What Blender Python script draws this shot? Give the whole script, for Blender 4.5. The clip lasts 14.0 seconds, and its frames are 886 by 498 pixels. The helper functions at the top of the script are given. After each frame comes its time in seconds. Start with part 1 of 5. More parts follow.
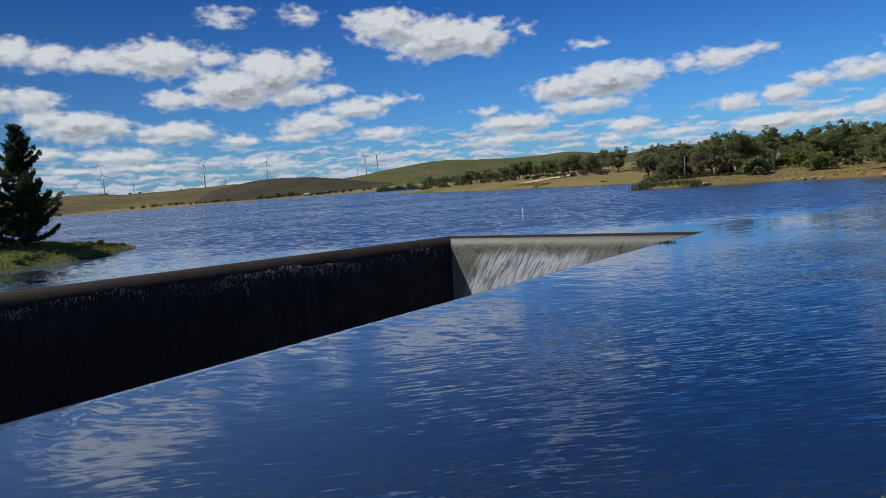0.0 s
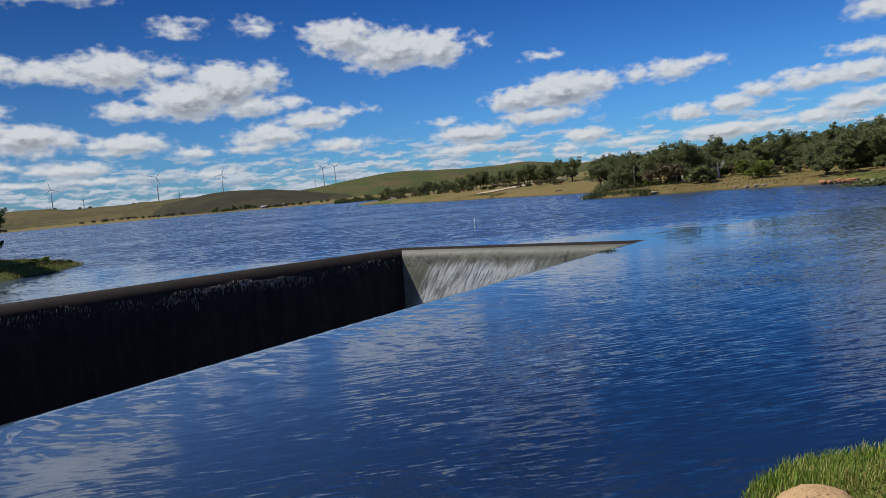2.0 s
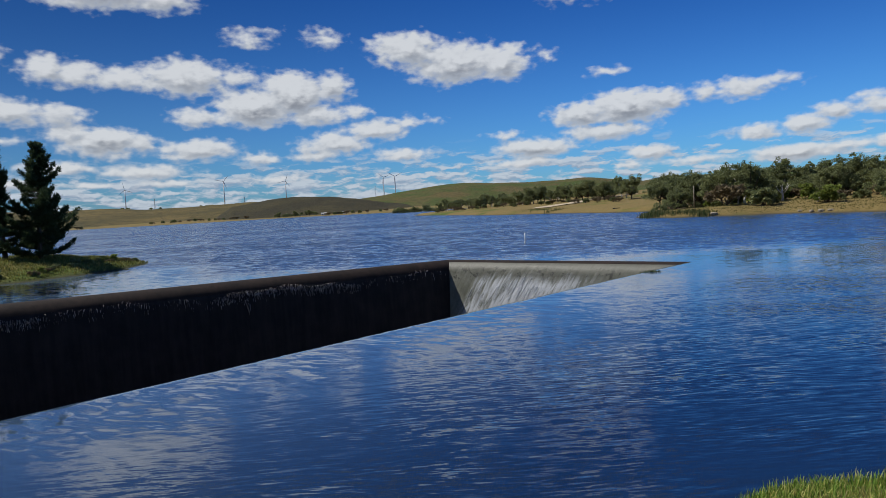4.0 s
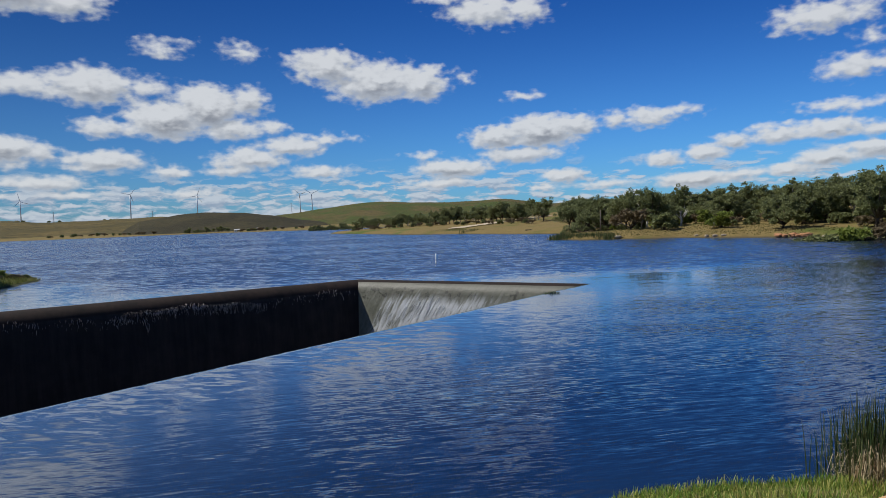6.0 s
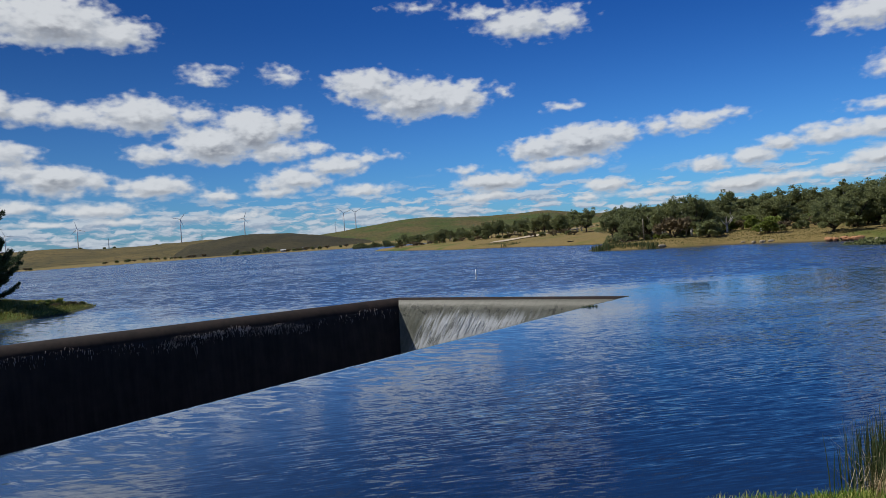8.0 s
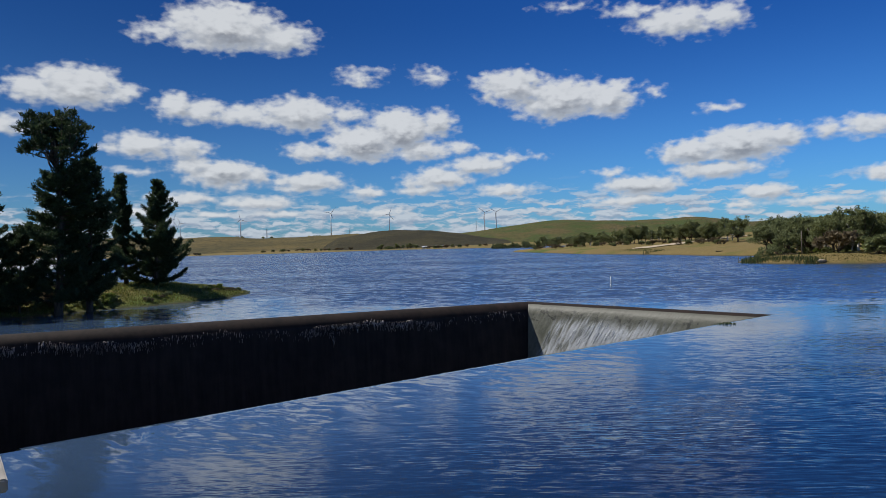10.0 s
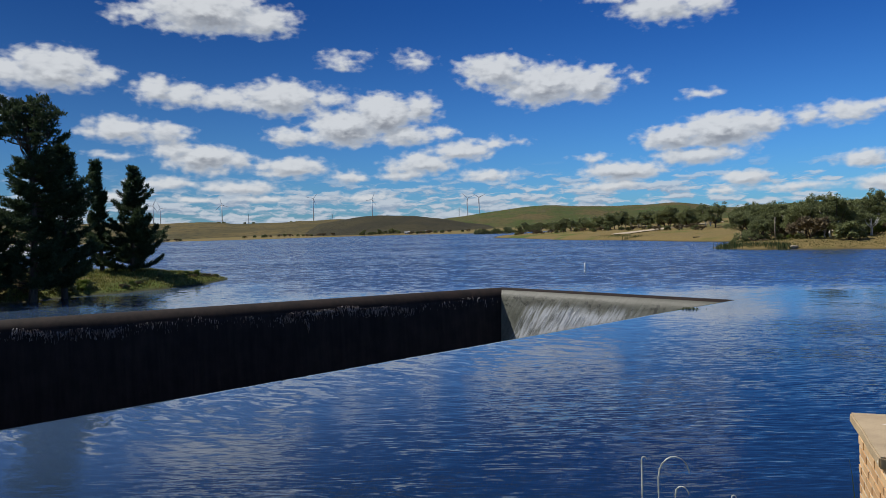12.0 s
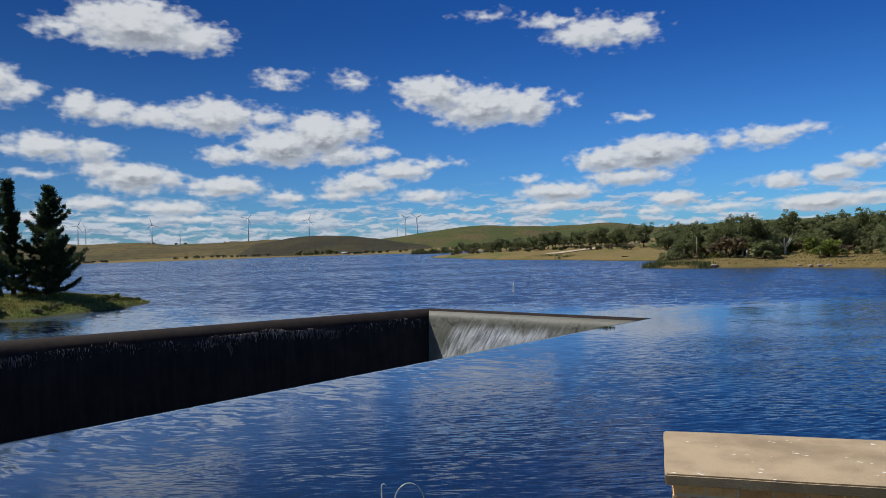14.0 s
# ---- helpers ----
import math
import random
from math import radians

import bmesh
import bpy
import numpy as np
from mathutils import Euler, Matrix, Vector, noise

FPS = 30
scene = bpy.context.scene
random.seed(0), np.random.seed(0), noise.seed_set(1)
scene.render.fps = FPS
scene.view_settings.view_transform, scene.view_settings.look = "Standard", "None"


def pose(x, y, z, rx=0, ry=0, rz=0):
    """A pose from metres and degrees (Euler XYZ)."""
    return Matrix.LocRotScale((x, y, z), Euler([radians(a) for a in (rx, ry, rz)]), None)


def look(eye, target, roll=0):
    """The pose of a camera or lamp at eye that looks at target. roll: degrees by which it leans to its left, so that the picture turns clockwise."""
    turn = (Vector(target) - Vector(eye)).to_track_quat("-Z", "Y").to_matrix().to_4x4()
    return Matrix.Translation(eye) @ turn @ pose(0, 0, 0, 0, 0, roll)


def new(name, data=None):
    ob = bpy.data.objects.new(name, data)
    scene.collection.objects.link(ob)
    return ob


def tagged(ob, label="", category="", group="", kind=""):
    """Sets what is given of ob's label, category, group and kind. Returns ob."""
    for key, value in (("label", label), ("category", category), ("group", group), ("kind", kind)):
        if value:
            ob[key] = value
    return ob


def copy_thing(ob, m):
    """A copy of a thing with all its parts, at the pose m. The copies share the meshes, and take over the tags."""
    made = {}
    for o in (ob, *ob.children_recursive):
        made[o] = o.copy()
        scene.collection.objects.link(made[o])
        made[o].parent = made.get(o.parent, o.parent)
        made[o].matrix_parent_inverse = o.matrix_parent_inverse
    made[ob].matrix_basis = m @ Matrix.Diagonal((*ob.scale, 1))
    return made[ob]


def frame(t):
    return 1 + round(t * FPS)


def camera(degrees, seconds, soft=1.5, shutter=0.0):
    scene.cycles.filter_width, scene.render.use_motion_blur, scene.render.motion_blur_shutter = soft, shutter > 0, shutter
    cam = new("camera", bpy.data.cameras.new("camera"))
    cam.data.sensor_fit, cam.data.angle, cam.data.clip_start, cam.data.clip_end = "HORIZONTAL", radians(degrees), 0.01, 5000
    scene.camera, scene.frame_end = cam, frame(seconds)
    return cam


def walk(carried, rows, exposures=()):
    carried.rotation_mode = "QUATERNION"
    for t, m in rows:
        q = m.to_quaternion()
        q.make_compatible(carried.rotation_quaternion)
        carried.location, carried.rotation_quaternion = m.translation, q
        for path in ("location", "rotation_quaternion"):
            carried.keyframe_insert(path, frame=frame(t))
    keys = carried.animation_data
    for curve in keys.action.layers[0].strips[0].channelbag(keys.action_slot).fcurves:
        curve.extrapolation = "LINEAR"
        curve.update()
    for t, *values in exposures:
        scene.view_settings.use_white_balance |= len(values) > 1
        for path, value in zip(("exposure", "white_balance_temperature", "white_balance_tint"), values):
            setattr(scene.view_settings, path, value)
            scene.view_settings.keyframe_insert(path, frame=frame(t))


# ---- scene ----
cam = camera(65.1, 14.0, soft=0.7)
PATH = [
    (0, (-0.139, 1.953, 4.47), (-0.161, 3.943, 4.28), -4.6),
    (0.5, (0.037, 1.739, 4.522), (0.0, 3.73, 4.339), -4.4),
    (1, (0.151, 1.526, 4.519), (0.111, 3.518, 4.347), -4.4),
    (1.5, (0.352, 1.351, 4.53), (0.311, 3.345, 4.372), -4.6),
    (2, (0.572, 1.174, 4.552), (0.668, 3.164, 4.382), -5.2),
    (2.5, (0.741, 1.01, 4.579), (0.876, 2.998, 4.415), -4.6),
    (3, (0.931, 0.866, 4.591), (0.948, 2.862, 4.459), -3.5),
    (3.2, (1.023, 0.777, 4.587), (1.011, 2.773, 4.468), -3.3),
    (5.3, (1.758, 0.061, 4.615), (1.675, 2.054, 4.48), -3.3),
    (5.5, (1.828, 0.012, 4.624), (1.846, 2.008, 4.501), -2.6),
    (6, (1.999, -0.083, 4.693), (2.175, 1.908, 4.613), -2.2),
    (6.5, (2.115, -0.183, 4.751), (2.389, 1.797, 4.702), -3.6),
    (7, (2.217, -0.304, 4.793), (2.498, 1.675, 4.739), -4.8),
    (7.5, (2.339, -0.464, 4.821), (2.542, 1.525, 4.767), -5.0),
    (8, (2.446, -0.571, 4.88), (2.499, 1.428, 4.848), -4.1),
    (8.5, (2.549, -0.632, 4.909), (2.437, 1.365, 4.896), -2.7),
    (9, (2.753, -0.766, 4.963), (2.521, 1.22, 4.963), -1.9),
    (9.2, (2.827, -0.817, 4.977), (2.556, 1.164, 4.978), -1.7),
    (11.3, (3.626, -1.281, 5.258), (3.258, 0.684, 5.21), -1.8),
    (11.5, (3.721, -1.35, 5.253), (3.369, 0.618, 5.2), -1.8),
    (12, (3.96, -1.562, 5.179), (3.662, 0.415, 5.125), -1.7),
    (12.5, (4.184, -1.59, 5.22), (3.953, 0.396, 5.17), -1.7),
    (13, (4.425, -1.635, 5.248), (4.245, 0.357, 5.21), -1.8),
    (13.5, (4.68, -1.708, 5.249), (4.535, 0.287, 5.231), -1.8),
    (14, (4.947, -1.68, 5.259), (4.827, 0.316, 5.257), -1.9),
]
walk(cam, [(t, look(e, g, r)) for t, e, g, r in PATH], [(0.0, 0.0, 6200, 10), (14.0, 0.0, 6200, 10)])

# ---------------------------------------------------------------- light and sky
SUN_AZ, SUN_EL = -76.5, 53.0      # degrees; azimuth from +y towards +x


def bearing(az, dist, z=0.0, base=(2.5, 0.0)):
    a = radians(az - 0.42)
    return Vector((base[0] + dist * math.sin(a), base[1] + dist * math.cos(a), z))


sun = new("sun", bpy.data.lights.new("sun", "SUN"))
sun.data.energy, sun.data.angle, sun.data.color = 4.6, radians(0.5), (1.0, 0.94, 0.84)
sun.matrix_world = look(Vector((math.sin(radians(SUN_AZ)) * math.cos(radians(SUN_EL)), math.cos(radians(SUN_AZ)) * math.cos(radians(SUN_EL)), math.sin(radians(SUN_EL)))) * 100, (0, 0, 0))


class Tree:
    """Short hand for node trees."""

    def __init__(self, tree):
        self.t = tree
        tree.nodes.clear()

    def node(self, kind, _out=0, **links):
        n = self.t.nodes.new(kind)
        for k, v in links.items():
            if k == "p_operation":
                n.operation = v
            elif k == "p_use_clamp":
                n.use_clamp = v
            elif k == "p_interpolation_type":
                n.interpolation_type = v
            elif k == "p_data_type":
                n.data_type = v
        for k, v in links.items():
            if k.startswith("p_"):
                continue
            s = n.inputs[int(k[1:])] if k[0] == "i" and k[1:].isdigit() else n.inputs[k.replace("_", " ")]
            self.feed(s, v)
        return n

    def feed(self, s, v):
        if isinstance(v, bpy.types.NodeSocket):
            self.t.links.new(v, s)
        elif isinstance(v, (tuple, list)) and s.type == "RGBA" and len(v) == 3:
            s.default_value = (*v, 1.0)
        else:
            s.default_value = v

    def m(self, op, a, b=0.0, c=0.0, clamp=False):
        n = self.node("ShaderNodeMath", p_operation=op, p_use_clamp=clamp, i0=a, i1=b, i2=c)
        return n.outputs[0]

    def v(self, op, a, b=(0, 0, 0), c=(0, 0, 0)):
        n = self.node("ShaderNodeVectorMath", p_operation=op, i0=a, i1=b)
        if op == "MULTIPLY_ADD":
            self.feed(n.inputs[2], c)
        return n.outputs["Value"] if op in ("LENGTH", "DOT_PRODUCT") else n.outputs[0]

    def noise(self, vec, scale, detail=4.0, rough=0.55, color=False, warp=0.0):
        n = self.node("ShaderNodeTexNoise", Vector=vec, Scale=scale, Detail=detail, Roughness=rough, Distortion=warp)
        return n.outputs["Color" if color else "Fac"]

    def step(self, x, lo, hi, a=0.0, b=1.0):
        n = self.node("ShaderNodeMapRange", p_interpolation_type="SMOOTHSTEP", i0=x, i1=lo, i2=hi, i3=a, i4=b)
        return n.outputs[0]

    def mix(self, f, a, b):
        n = self.node("ShaderNodeMix", p_data_type="RGBA")
        for i, val in ((0, f), (6, a), (7, b)):
            self.feed(n.inputs[i], val)
        return n.outputs[2]

    def ramp(self, f, *stops):
        n = self.node("ShaderNodeValToRGB", Fac=f)
        r = n.color_ramp
        while len(r.elements) < len(stops):
            r.elements.new(0.5)
        for e, (p, c) in zip(r.elements, stops):
            e.position, e.color = p, (*c, 1.0)
        return n.outputs[0]

    def xyz(self, vec):
        return self.node("ShaderNodeSeparateXYZ", Vector=vec).outputs

    def join(self, x, y, z):
        return self.node("ShaderNodeCombineXYZ", X=x, Y=y, Z=z).outputs[0]


# bearing, height, half width and half height of the lobes of the cumulus clouds, in degrees
CLOUDS_HIGH = [
    (-41.2, 9.3, 1.9, 0.97), (-39.7, 11.9, 2.3, 1.23), (-36.9, 12.3, 3.5, 1.71), (-34.1, 11.9, 1.9, 1.02), (-31.7, 16.6, 2.0, 0.81), (-31.3, 16.7, 1.9, 0.78), (-30.3, 11.2, 1.8, 1.19), (-28.3, 10.8, 2.5, 1.17),
    (-26.4, 17.1, 5.2, 2.08), (-25.0, 10.7, 3.3, 1.05), (-22.1, 16.6, 3.5, 1.42), (-20.9, 10.7, 4.5, 1.57), (-17.3, 10.8, 2.9, 0.8), (-15.8, 13.7, 2.1, 0.89), (-12.7, 9.5, 3.0, 2.05), (-10.1, 13.6, 2.0, 0.75),
    (-9.7, 9.9, 2.2, 1.34), (-4.4, 13.1, 2.1, 0.81), (-3.5, 12.6, 3.4, 1.68), (0.4, 11.4, 4.7, 1.84), (1.4, 18.4, 2.2, 0.48), (4.1, 11.2, 2.7, 1.63), (6.2, 17.6, 2.4, 0.76), (7.7, 11.5, 1.1, 0.6),
    (9.8, 16.4, 4.2, 1.43), (12.5, 9.8, 1.6, 0.45), (12.8, 16.4, 2.7, 1.13), (34.6, 13.5, 4.3, 1.3), (36.4, 9.8, 2.7, 1.1), (37.3, 11.7, 1.5, 0.51)]
CLOUDS_MIDDLE = [
    (-33.6, 6.3, 1.9, 0.46), (-33.0, 8.2, 2.9, 1.18), (-29.7, 8.0, 2.3, 0.94), (-28.9, 6.8, 2.3, 0.95), (-26.8, 6.1, 3.5, 1.26), (-24.4, 6.0, 1.8, 0.79), (-19.8, 7.8, 2.9, 0.91), (-15.8, 8.5, 3.5, 1.79),
    (-10.9, 7.8, 3.1, 1.04), (-9.7, 5.5, 3.6, 0.95), (-7.9, 7.8, 1.7, 0.68), (-6.4, 6.4, 2.9, 0.95), (-3.6, 7.0, 2.5, 0.53), (10.4, 6.7, 3.2, 1.13), (14.1, 7.0, 4.1, 1.51), (16.7, 7.3, 1.9, 0.99),
    (19.7, 7.5, 1.7, 0.73), (22.3, 7.6, 2.8, 0.85), (24.9, 7.9, 1.7, 0.56), (31.3, 5.5, 2.6, 0.82), (34.8, 5.6, 3.3, 0.89), (35.5, 7.1, 3.3, 0.54)]
CLOUDS_LOW = [
    (-33.2, 3.2, 2.3, 0.55), (-29.5, 4.2, 3.3, 0.57), (-28.1, 2.9, 2.6, 0.39), (-26.1, 5.0, 1.8, 0.44), (-24.1, 3.8, 3.8, 0.65), (-22.1, 2.9, 2.8, 0.4), (-20.3, 5.4, 3.7, 0.96), (-16.0, 4.6, 2.2, 0.52),
    (-14.3, 2.9, 3.0, 0.42), (-11.1, 4.7, 3.1, 0.58), (-4.2, 4.4, 3.1, 0.64), (4.3, 5.4, 1.8, 0.42), (5.5, 3.2, 3.3, 0.53), (6.7, 4.3, 3.8, 0.94), (12.3, 5.2, 3.9, 0.82), (14.2, 2.5, 1.5, 0.46),
    (15.5, 3.3, 2.4, 0.61), (18.9, 2.5, 3.6, 0.45), (23.3, 4.2, 2.1, 0.72), (25.8, 2.5, 4.2, 0.71), (26.4, 4.5, 1.8, 0.74), (28.4, 5.3, 1.8, 0.79), (28.8, 2.7, 2.3, 0.54), (32.0, 2.9, 2.4, 0.58),
    (34.6, 3.6, 2.7, 0.8), (37.6, 3.9, 2.3, 0.82), (37.6, 5.3, 2.3, 0.59), (39.9, 4.2, 1.9, 0.98)]

world = bpy.data.worlds.new("sky")
scene.world = world
world.use_nodes = True
W = Tree(world.node_tree)
ray = W.node("ShaderNodeTexCoord").outputs["Generated"]
sky_node = W.node("ShaderNodeTexSky")
sky_node.sky_type, sky_node.sun_disc = "NISHITA", False
sky_node.sun_elevation, sky_node.sun_rotation = radians(SUN_EL), radians(SUN_AZ)
sky_node.air_density, sky_node.dust_density, sky_node.ozone_density = 1.0, 0.4, 2.0
sky = sky_node.outputs[0]
rx, ry, rz = W.xyz(ray)
deg = 180 / math.pi
az = W.m("ADD", W.m("MULTIPLY", W.m("ARCTAN2", rx, ry), deg), 0.42)
el = W.m("MULTIPLY", W.m("ARCSINE", rz), deg)
here = W.join(az, el, 0.0)
half_grey = (0.5, 0.5, 0.5)
drift = W.v("SUBTRACT", W.noise(W.v("MULTIPLY", here, (0.35, 0.75, 1)), 1.0, 3.0, 0.55, color=True), half_grey)
curl = W.v("SUBTRACT", W.noise(W.v("MULTIPLY", here, (1.1, 1.8, 1)), 1.0, 2.0, 0.4, color=True), half_grey)
size_up = W.step(el, 0.0, 14.0, 0.35, 1.0)
spot = W.v("ADD", here, W.v("MULTIPLY", W.v("ADD", W.v("MULTIPLY", drift, (1.9, 1.2, 0)), W.v("MULTIPLY", curl, (0.75, 0.6, 0))), W.join(size_up, size_up, 0.0)))


def cloud_depth(at):
    """How far a direction lies inside the nearest lobe of cloud, in degrees; negative outside."""
    best = None
    for a, e, w, h in CLOUDS_HIGH + CLOUDS_MIDDLE + CLOUDS_LOW:
        d = W.m("MULTIPLY_ADD", W.v("LENGTH", W.v("MULTIPLY_ADD", at, (1 / w, 1 / h, 0), (-a / w, -e / h, 0))), -h, h)
        best = d if best is None else W.m("SMOOTH_MAX", best, d, 0.25)
    return best


def billow(at):
    """Rounded puffs of three sizes."""
    big = W.noise(W.v("MULTIPLY", at, (0.55, 1.0, 1)), 1.0, 2.0, 0.5)
    small = W.noise(W.v("MULTIPLY", at, (1.35, 2.2, 1)), 1.0, 3.0, 0.42)
    return W.m("ADD", W.m("MULTIPLY_ADD", big, 1.3, -0.65), W.m("MULTIPLY_ADD", small, 1.5, -0.75))


def depth_at(at, raw):
    return W.m("SUBTRACT", W.m("MULTIPLY_ADD", W.m("MULTIPLY", billow(raw), size_up), 0.85, cloud_depth(at)), W.m("MULTIPLY", size_up, 0.20))


# low, far rows of cloud and the clouds of the rest of the sky
puffs = W.v("ADD", W.v("MULTIPLY", here, (0.34, 1.5, 1)), W.v("MULTIPLY", curl, (0.5, 0.7, 0)))
sheet = W.noise(puffs, 1.0, 5.0, 0.55)
sheet_up = W.noise(W.v("ADD", puffs, (-0.05, 0.34, 0)), 1.0, 5.0, 0.55)
away = W.m("MAXIMUM", W.step(W.m("ABSOLUTE", az), 46.0, 58.0), W.step(el, 22.0, 27.0))
low = W.step(el, 5.6, 2.6)
cover = W.m("MAXIMUM", W.m("MULTIPLY", low, W.step(az, 0.0, 25.0, 0.145, 0.08)), W.m("MULTIPLY", away, 0.03))
sheet_d = W.m("MULTIPLY", W.m("SUBTRACT", W.m("ADD", sheet, cover), 0.56), 6.0)
near_d = depth_at(spot, here)
off_up = W.v("MULTIPLY", W.join(size_up, size_up, 0.0), (-0.34, 0.74, 0))
near_up = depth_at(W.v("ADD", spot, off_up), W.v("ADD", here, off_up))
near_mask = W.step(near_d, W.m("MULTIPLY", size_up, -0.34), W.m("MULTIPLY", size_up, 0.62))
sheet_mask = W.m("MULTIPLY", W.step(sheet_d, 0.0, 0.8), W.m("MAXIMUM", low, away))
slope = W.m("DIVIDE", W.m("SUBTRACT", near_d, near_up), size_up)
near_lit = W.step(slope, -0.80, 0.72)
thick = W.step(near_d, 0.15, W.m("MULTIPLY", size_up, 1.5))
sheet_lit = W.step(W.m("SUBTRACT", sheet, sheet_up), -0.12, 0.10)
tint = W.mix(W.step(el, 0.0, 20.0), (0.30, 0.68, 1.18), (0.086, 0.30, 0.72))
east = W.step(az, -45.0, 28.0, 0.54, 1.10)
blue = W.v("MULTIPLY", W.v("MULTIPLY", sky, tint), W.join(W.m("POWER", east, 0.8), east, W.m("POWER", east, 1.1)))
shade_col = W.mix(thick, (4.2, 4.5, 4.9), (2.5, 2.6, 2.8))
near_col = W.mix(near_lit, shade_col, (6.7, 6.75, 6.7))
sheet_col = W.mix(sheet_lit, (3.0, 3.6, 4.5), (5.4, 5.8, 6.2))
colour = W.mix(W.m("MULTIPLY", sheet_mask, 0.9), blue, sheet_col)
colour = W.mix(W.m("MULTIPLY", near_mask, 0.94), colour, near_col)
W.node("ShaderNodeOutputWorld", Surface=W.node("ShaderNodeBackground", Color=colour, Strength=0.1).outputs[0])


# ---------------------------------------------------------------- materials
def material(name):
    mat = bpy.data.materials.new(name)
    mat.use_nodes = True
    return mat, Tree(mat.node_tree)


def finish(t, color, rough=0.8, normal=None, metallic=0.0, spec=0.5, **more):
    p = t.node("ShaderNodeBsdfPrincipled", Base_Color=color, Roughness=rough, Metallic=metallic)
    p.inputs["Specular IOR Level"].default_value = spec
    for k, v in more.items():
        t.feed(p.inputs[k.replace("_", " ")], v)
    if normal is not None:
        t.t.links.new(normal, p.inputs["Normal"])
    t.node("ShaderNodeOutputMaterial", Surface=p.outputs[0])
    return p


def bump(t, height, strength=0.5, distance=0.05, normal=None):
    n = t.node("ShaderNodeBump", Strength=strength, Distance=distance, Height=height)
    if normal is not None:
        t.t.links.new(normal, n.inputs["Normal"])
    return n.outputs[0]


def place(t):
    return t.node("ShaderNodeNewGeometry").outputs["Position"]


# the lip of the near crest and the way upstream from it
NEAR_A, NEAR_B = Vector((-11.5, 15.4, 0)), Vector((16.0, 46.75, 0))
FAR_A, FAR_B = Vector((-50.0, 30.3, 0)), Vector((-0.05, 59.55, 0))
along = (NEAR_B - NEAR_A).normalized()
UP_NEAR = Vector((along.y, -along.x, 0))


def water_material():
    mat, t = material("lake_water")
    geo = t.node("ShaderNodeNewGeometry")
    p = geo.outputs["Position"]
    x, y, z = t.xyz(p)
    off = t.v("DOT_PRODUCT", t.v("SUBTRACT", p, tuple(NEAR_A)), tuple(UP_NEAR))
    run = t.v("DOT_PRODUCT", t.v("SUBTRACT", p, tuple(NEAR_A)), tuple(along))
    half = (0.5, 0.5, 0.5)

    def waves(sx, sy, turn, detail, warp=0.3, rough=0.5, at=p):
        turned = t.node("ShaderNodeVectorRotate", Vector=at, Angle=radians(turn)).outputs[0]
        return t.v("SUBTRACT", t.noise(t.v("MULTIPLY", turned, (sx, sy, 1)), 1.0, detail, rough, color=True, warp=warp), half)

    gust = t.noise(t.v("MULTIPLY", p, (0.012, 0.035, 1)), 1.0, 3.0, 0.5)
    patch = t.noise(t.v("MULTIPLY", p, (0.07, 0.16, 1)), 1.0, 3.0, 0.55)
    bend = t.v("ADD", p, t.v("MULTIPLY", t.v("SUBTRACT", t.noise(p, 0.22, 2.0, 0.5, color=True), half), (1.6, 0.55, 0)))
    # open water behind the basin is choppy; the sheltered cove by the spit and the draw towards the lip are smooth
    open_water = t.m("MAXIMUM", t.step(y, 50.0, 66.0), t.m("MULTIPLY", t.m("MULTIPLY", t.step(off, 14.0, 34.0), t.step(y, 26.0, 46.0)), 0.7))
    cove = t.m("MULTIPLY", t.step(x, -14.0, -30.0), t.step(y, 82.0, 60.0))
    chop_amt = t.m("MULTIPLY", t.m("MULTIPLY", open_water, t.step(cove, 0.0, 1.0, 1.0, 0.16)), t.step(gust, 0.3, 0.7, 0.60, 1.10))
    line_amt = t.m("MULTIPLY", t.step(off, 0.5, 12.0, 0.030, 0.20), t.step(patch, 0.3, 0.65, 0.65, 1.15))
    fine_amt = t.m("MULTIPLY", t.step(off, 2.5, 12.0, 0.02, 0.56), t.step(patch, 0.35, 0.6, 0.3, 1.0))
    lip_amt = t.m("MULTIPLY", t.step(off, 9.0, 0.5, 0.0, 0.20), t.step(run, 34.0, 12.0, 0.25, 1.0))
    chop = t.v("ADD", waves(0.55, 1.3, 4, 4.0, 0.4, 0.62), t.v("MULTIPLY", waves(2.0, 4.0, -8, 2.0), (0.5, 0.5, 0)))
    tilt = t.v("MULTIPLY", chop, t.join(t.m("MULTIPLY", chop_amt, 0.6), chop_amt, 0.0))
    lines = waves(1.0, 7.5, -9, 2.0, 0.2, 0.5, bend)
    tilt = t.v("ADD", tilt, t.v("MULTIPLY", lines, t.join(t.m("MULTIPLY", line_amt, 0.35), line_amt, 0.0)))
    fine = waves(2.4, 14.0, -4, 2.0, 0.2, 0.5, bend)
    tilt = t.v("ADD", tilt, t.v("MULTIPLY", fine, t.join(t.m("MULTIPLY", fine_amt, 0.3), fine_amt, 0.0)))
    lip = waves(0.9, 2.6, 22, 3.0, 0.6, 0.55, bend)
    tilt = t.v("ADD", tilt, t.v("MULTIPLY", lip, t.join(t.m("MULTIPLY", lip_amt, 0.6), lip_amt, 0.0)))
    # wind-driven waves: their near faces are the steeper ones
    tilt = t.v("ADD", tilt, t.join(0.0, t.m("MULTIPLY", chop_amt, -0.15), 0.0))
    n = t.v("NORMALIZE", t.v("ADD", geo.outputs["Normal"], tilt))
    col = t.mix(gust, (0.005, 0.013, 0.026), (0.008, 0.017, 0.033))
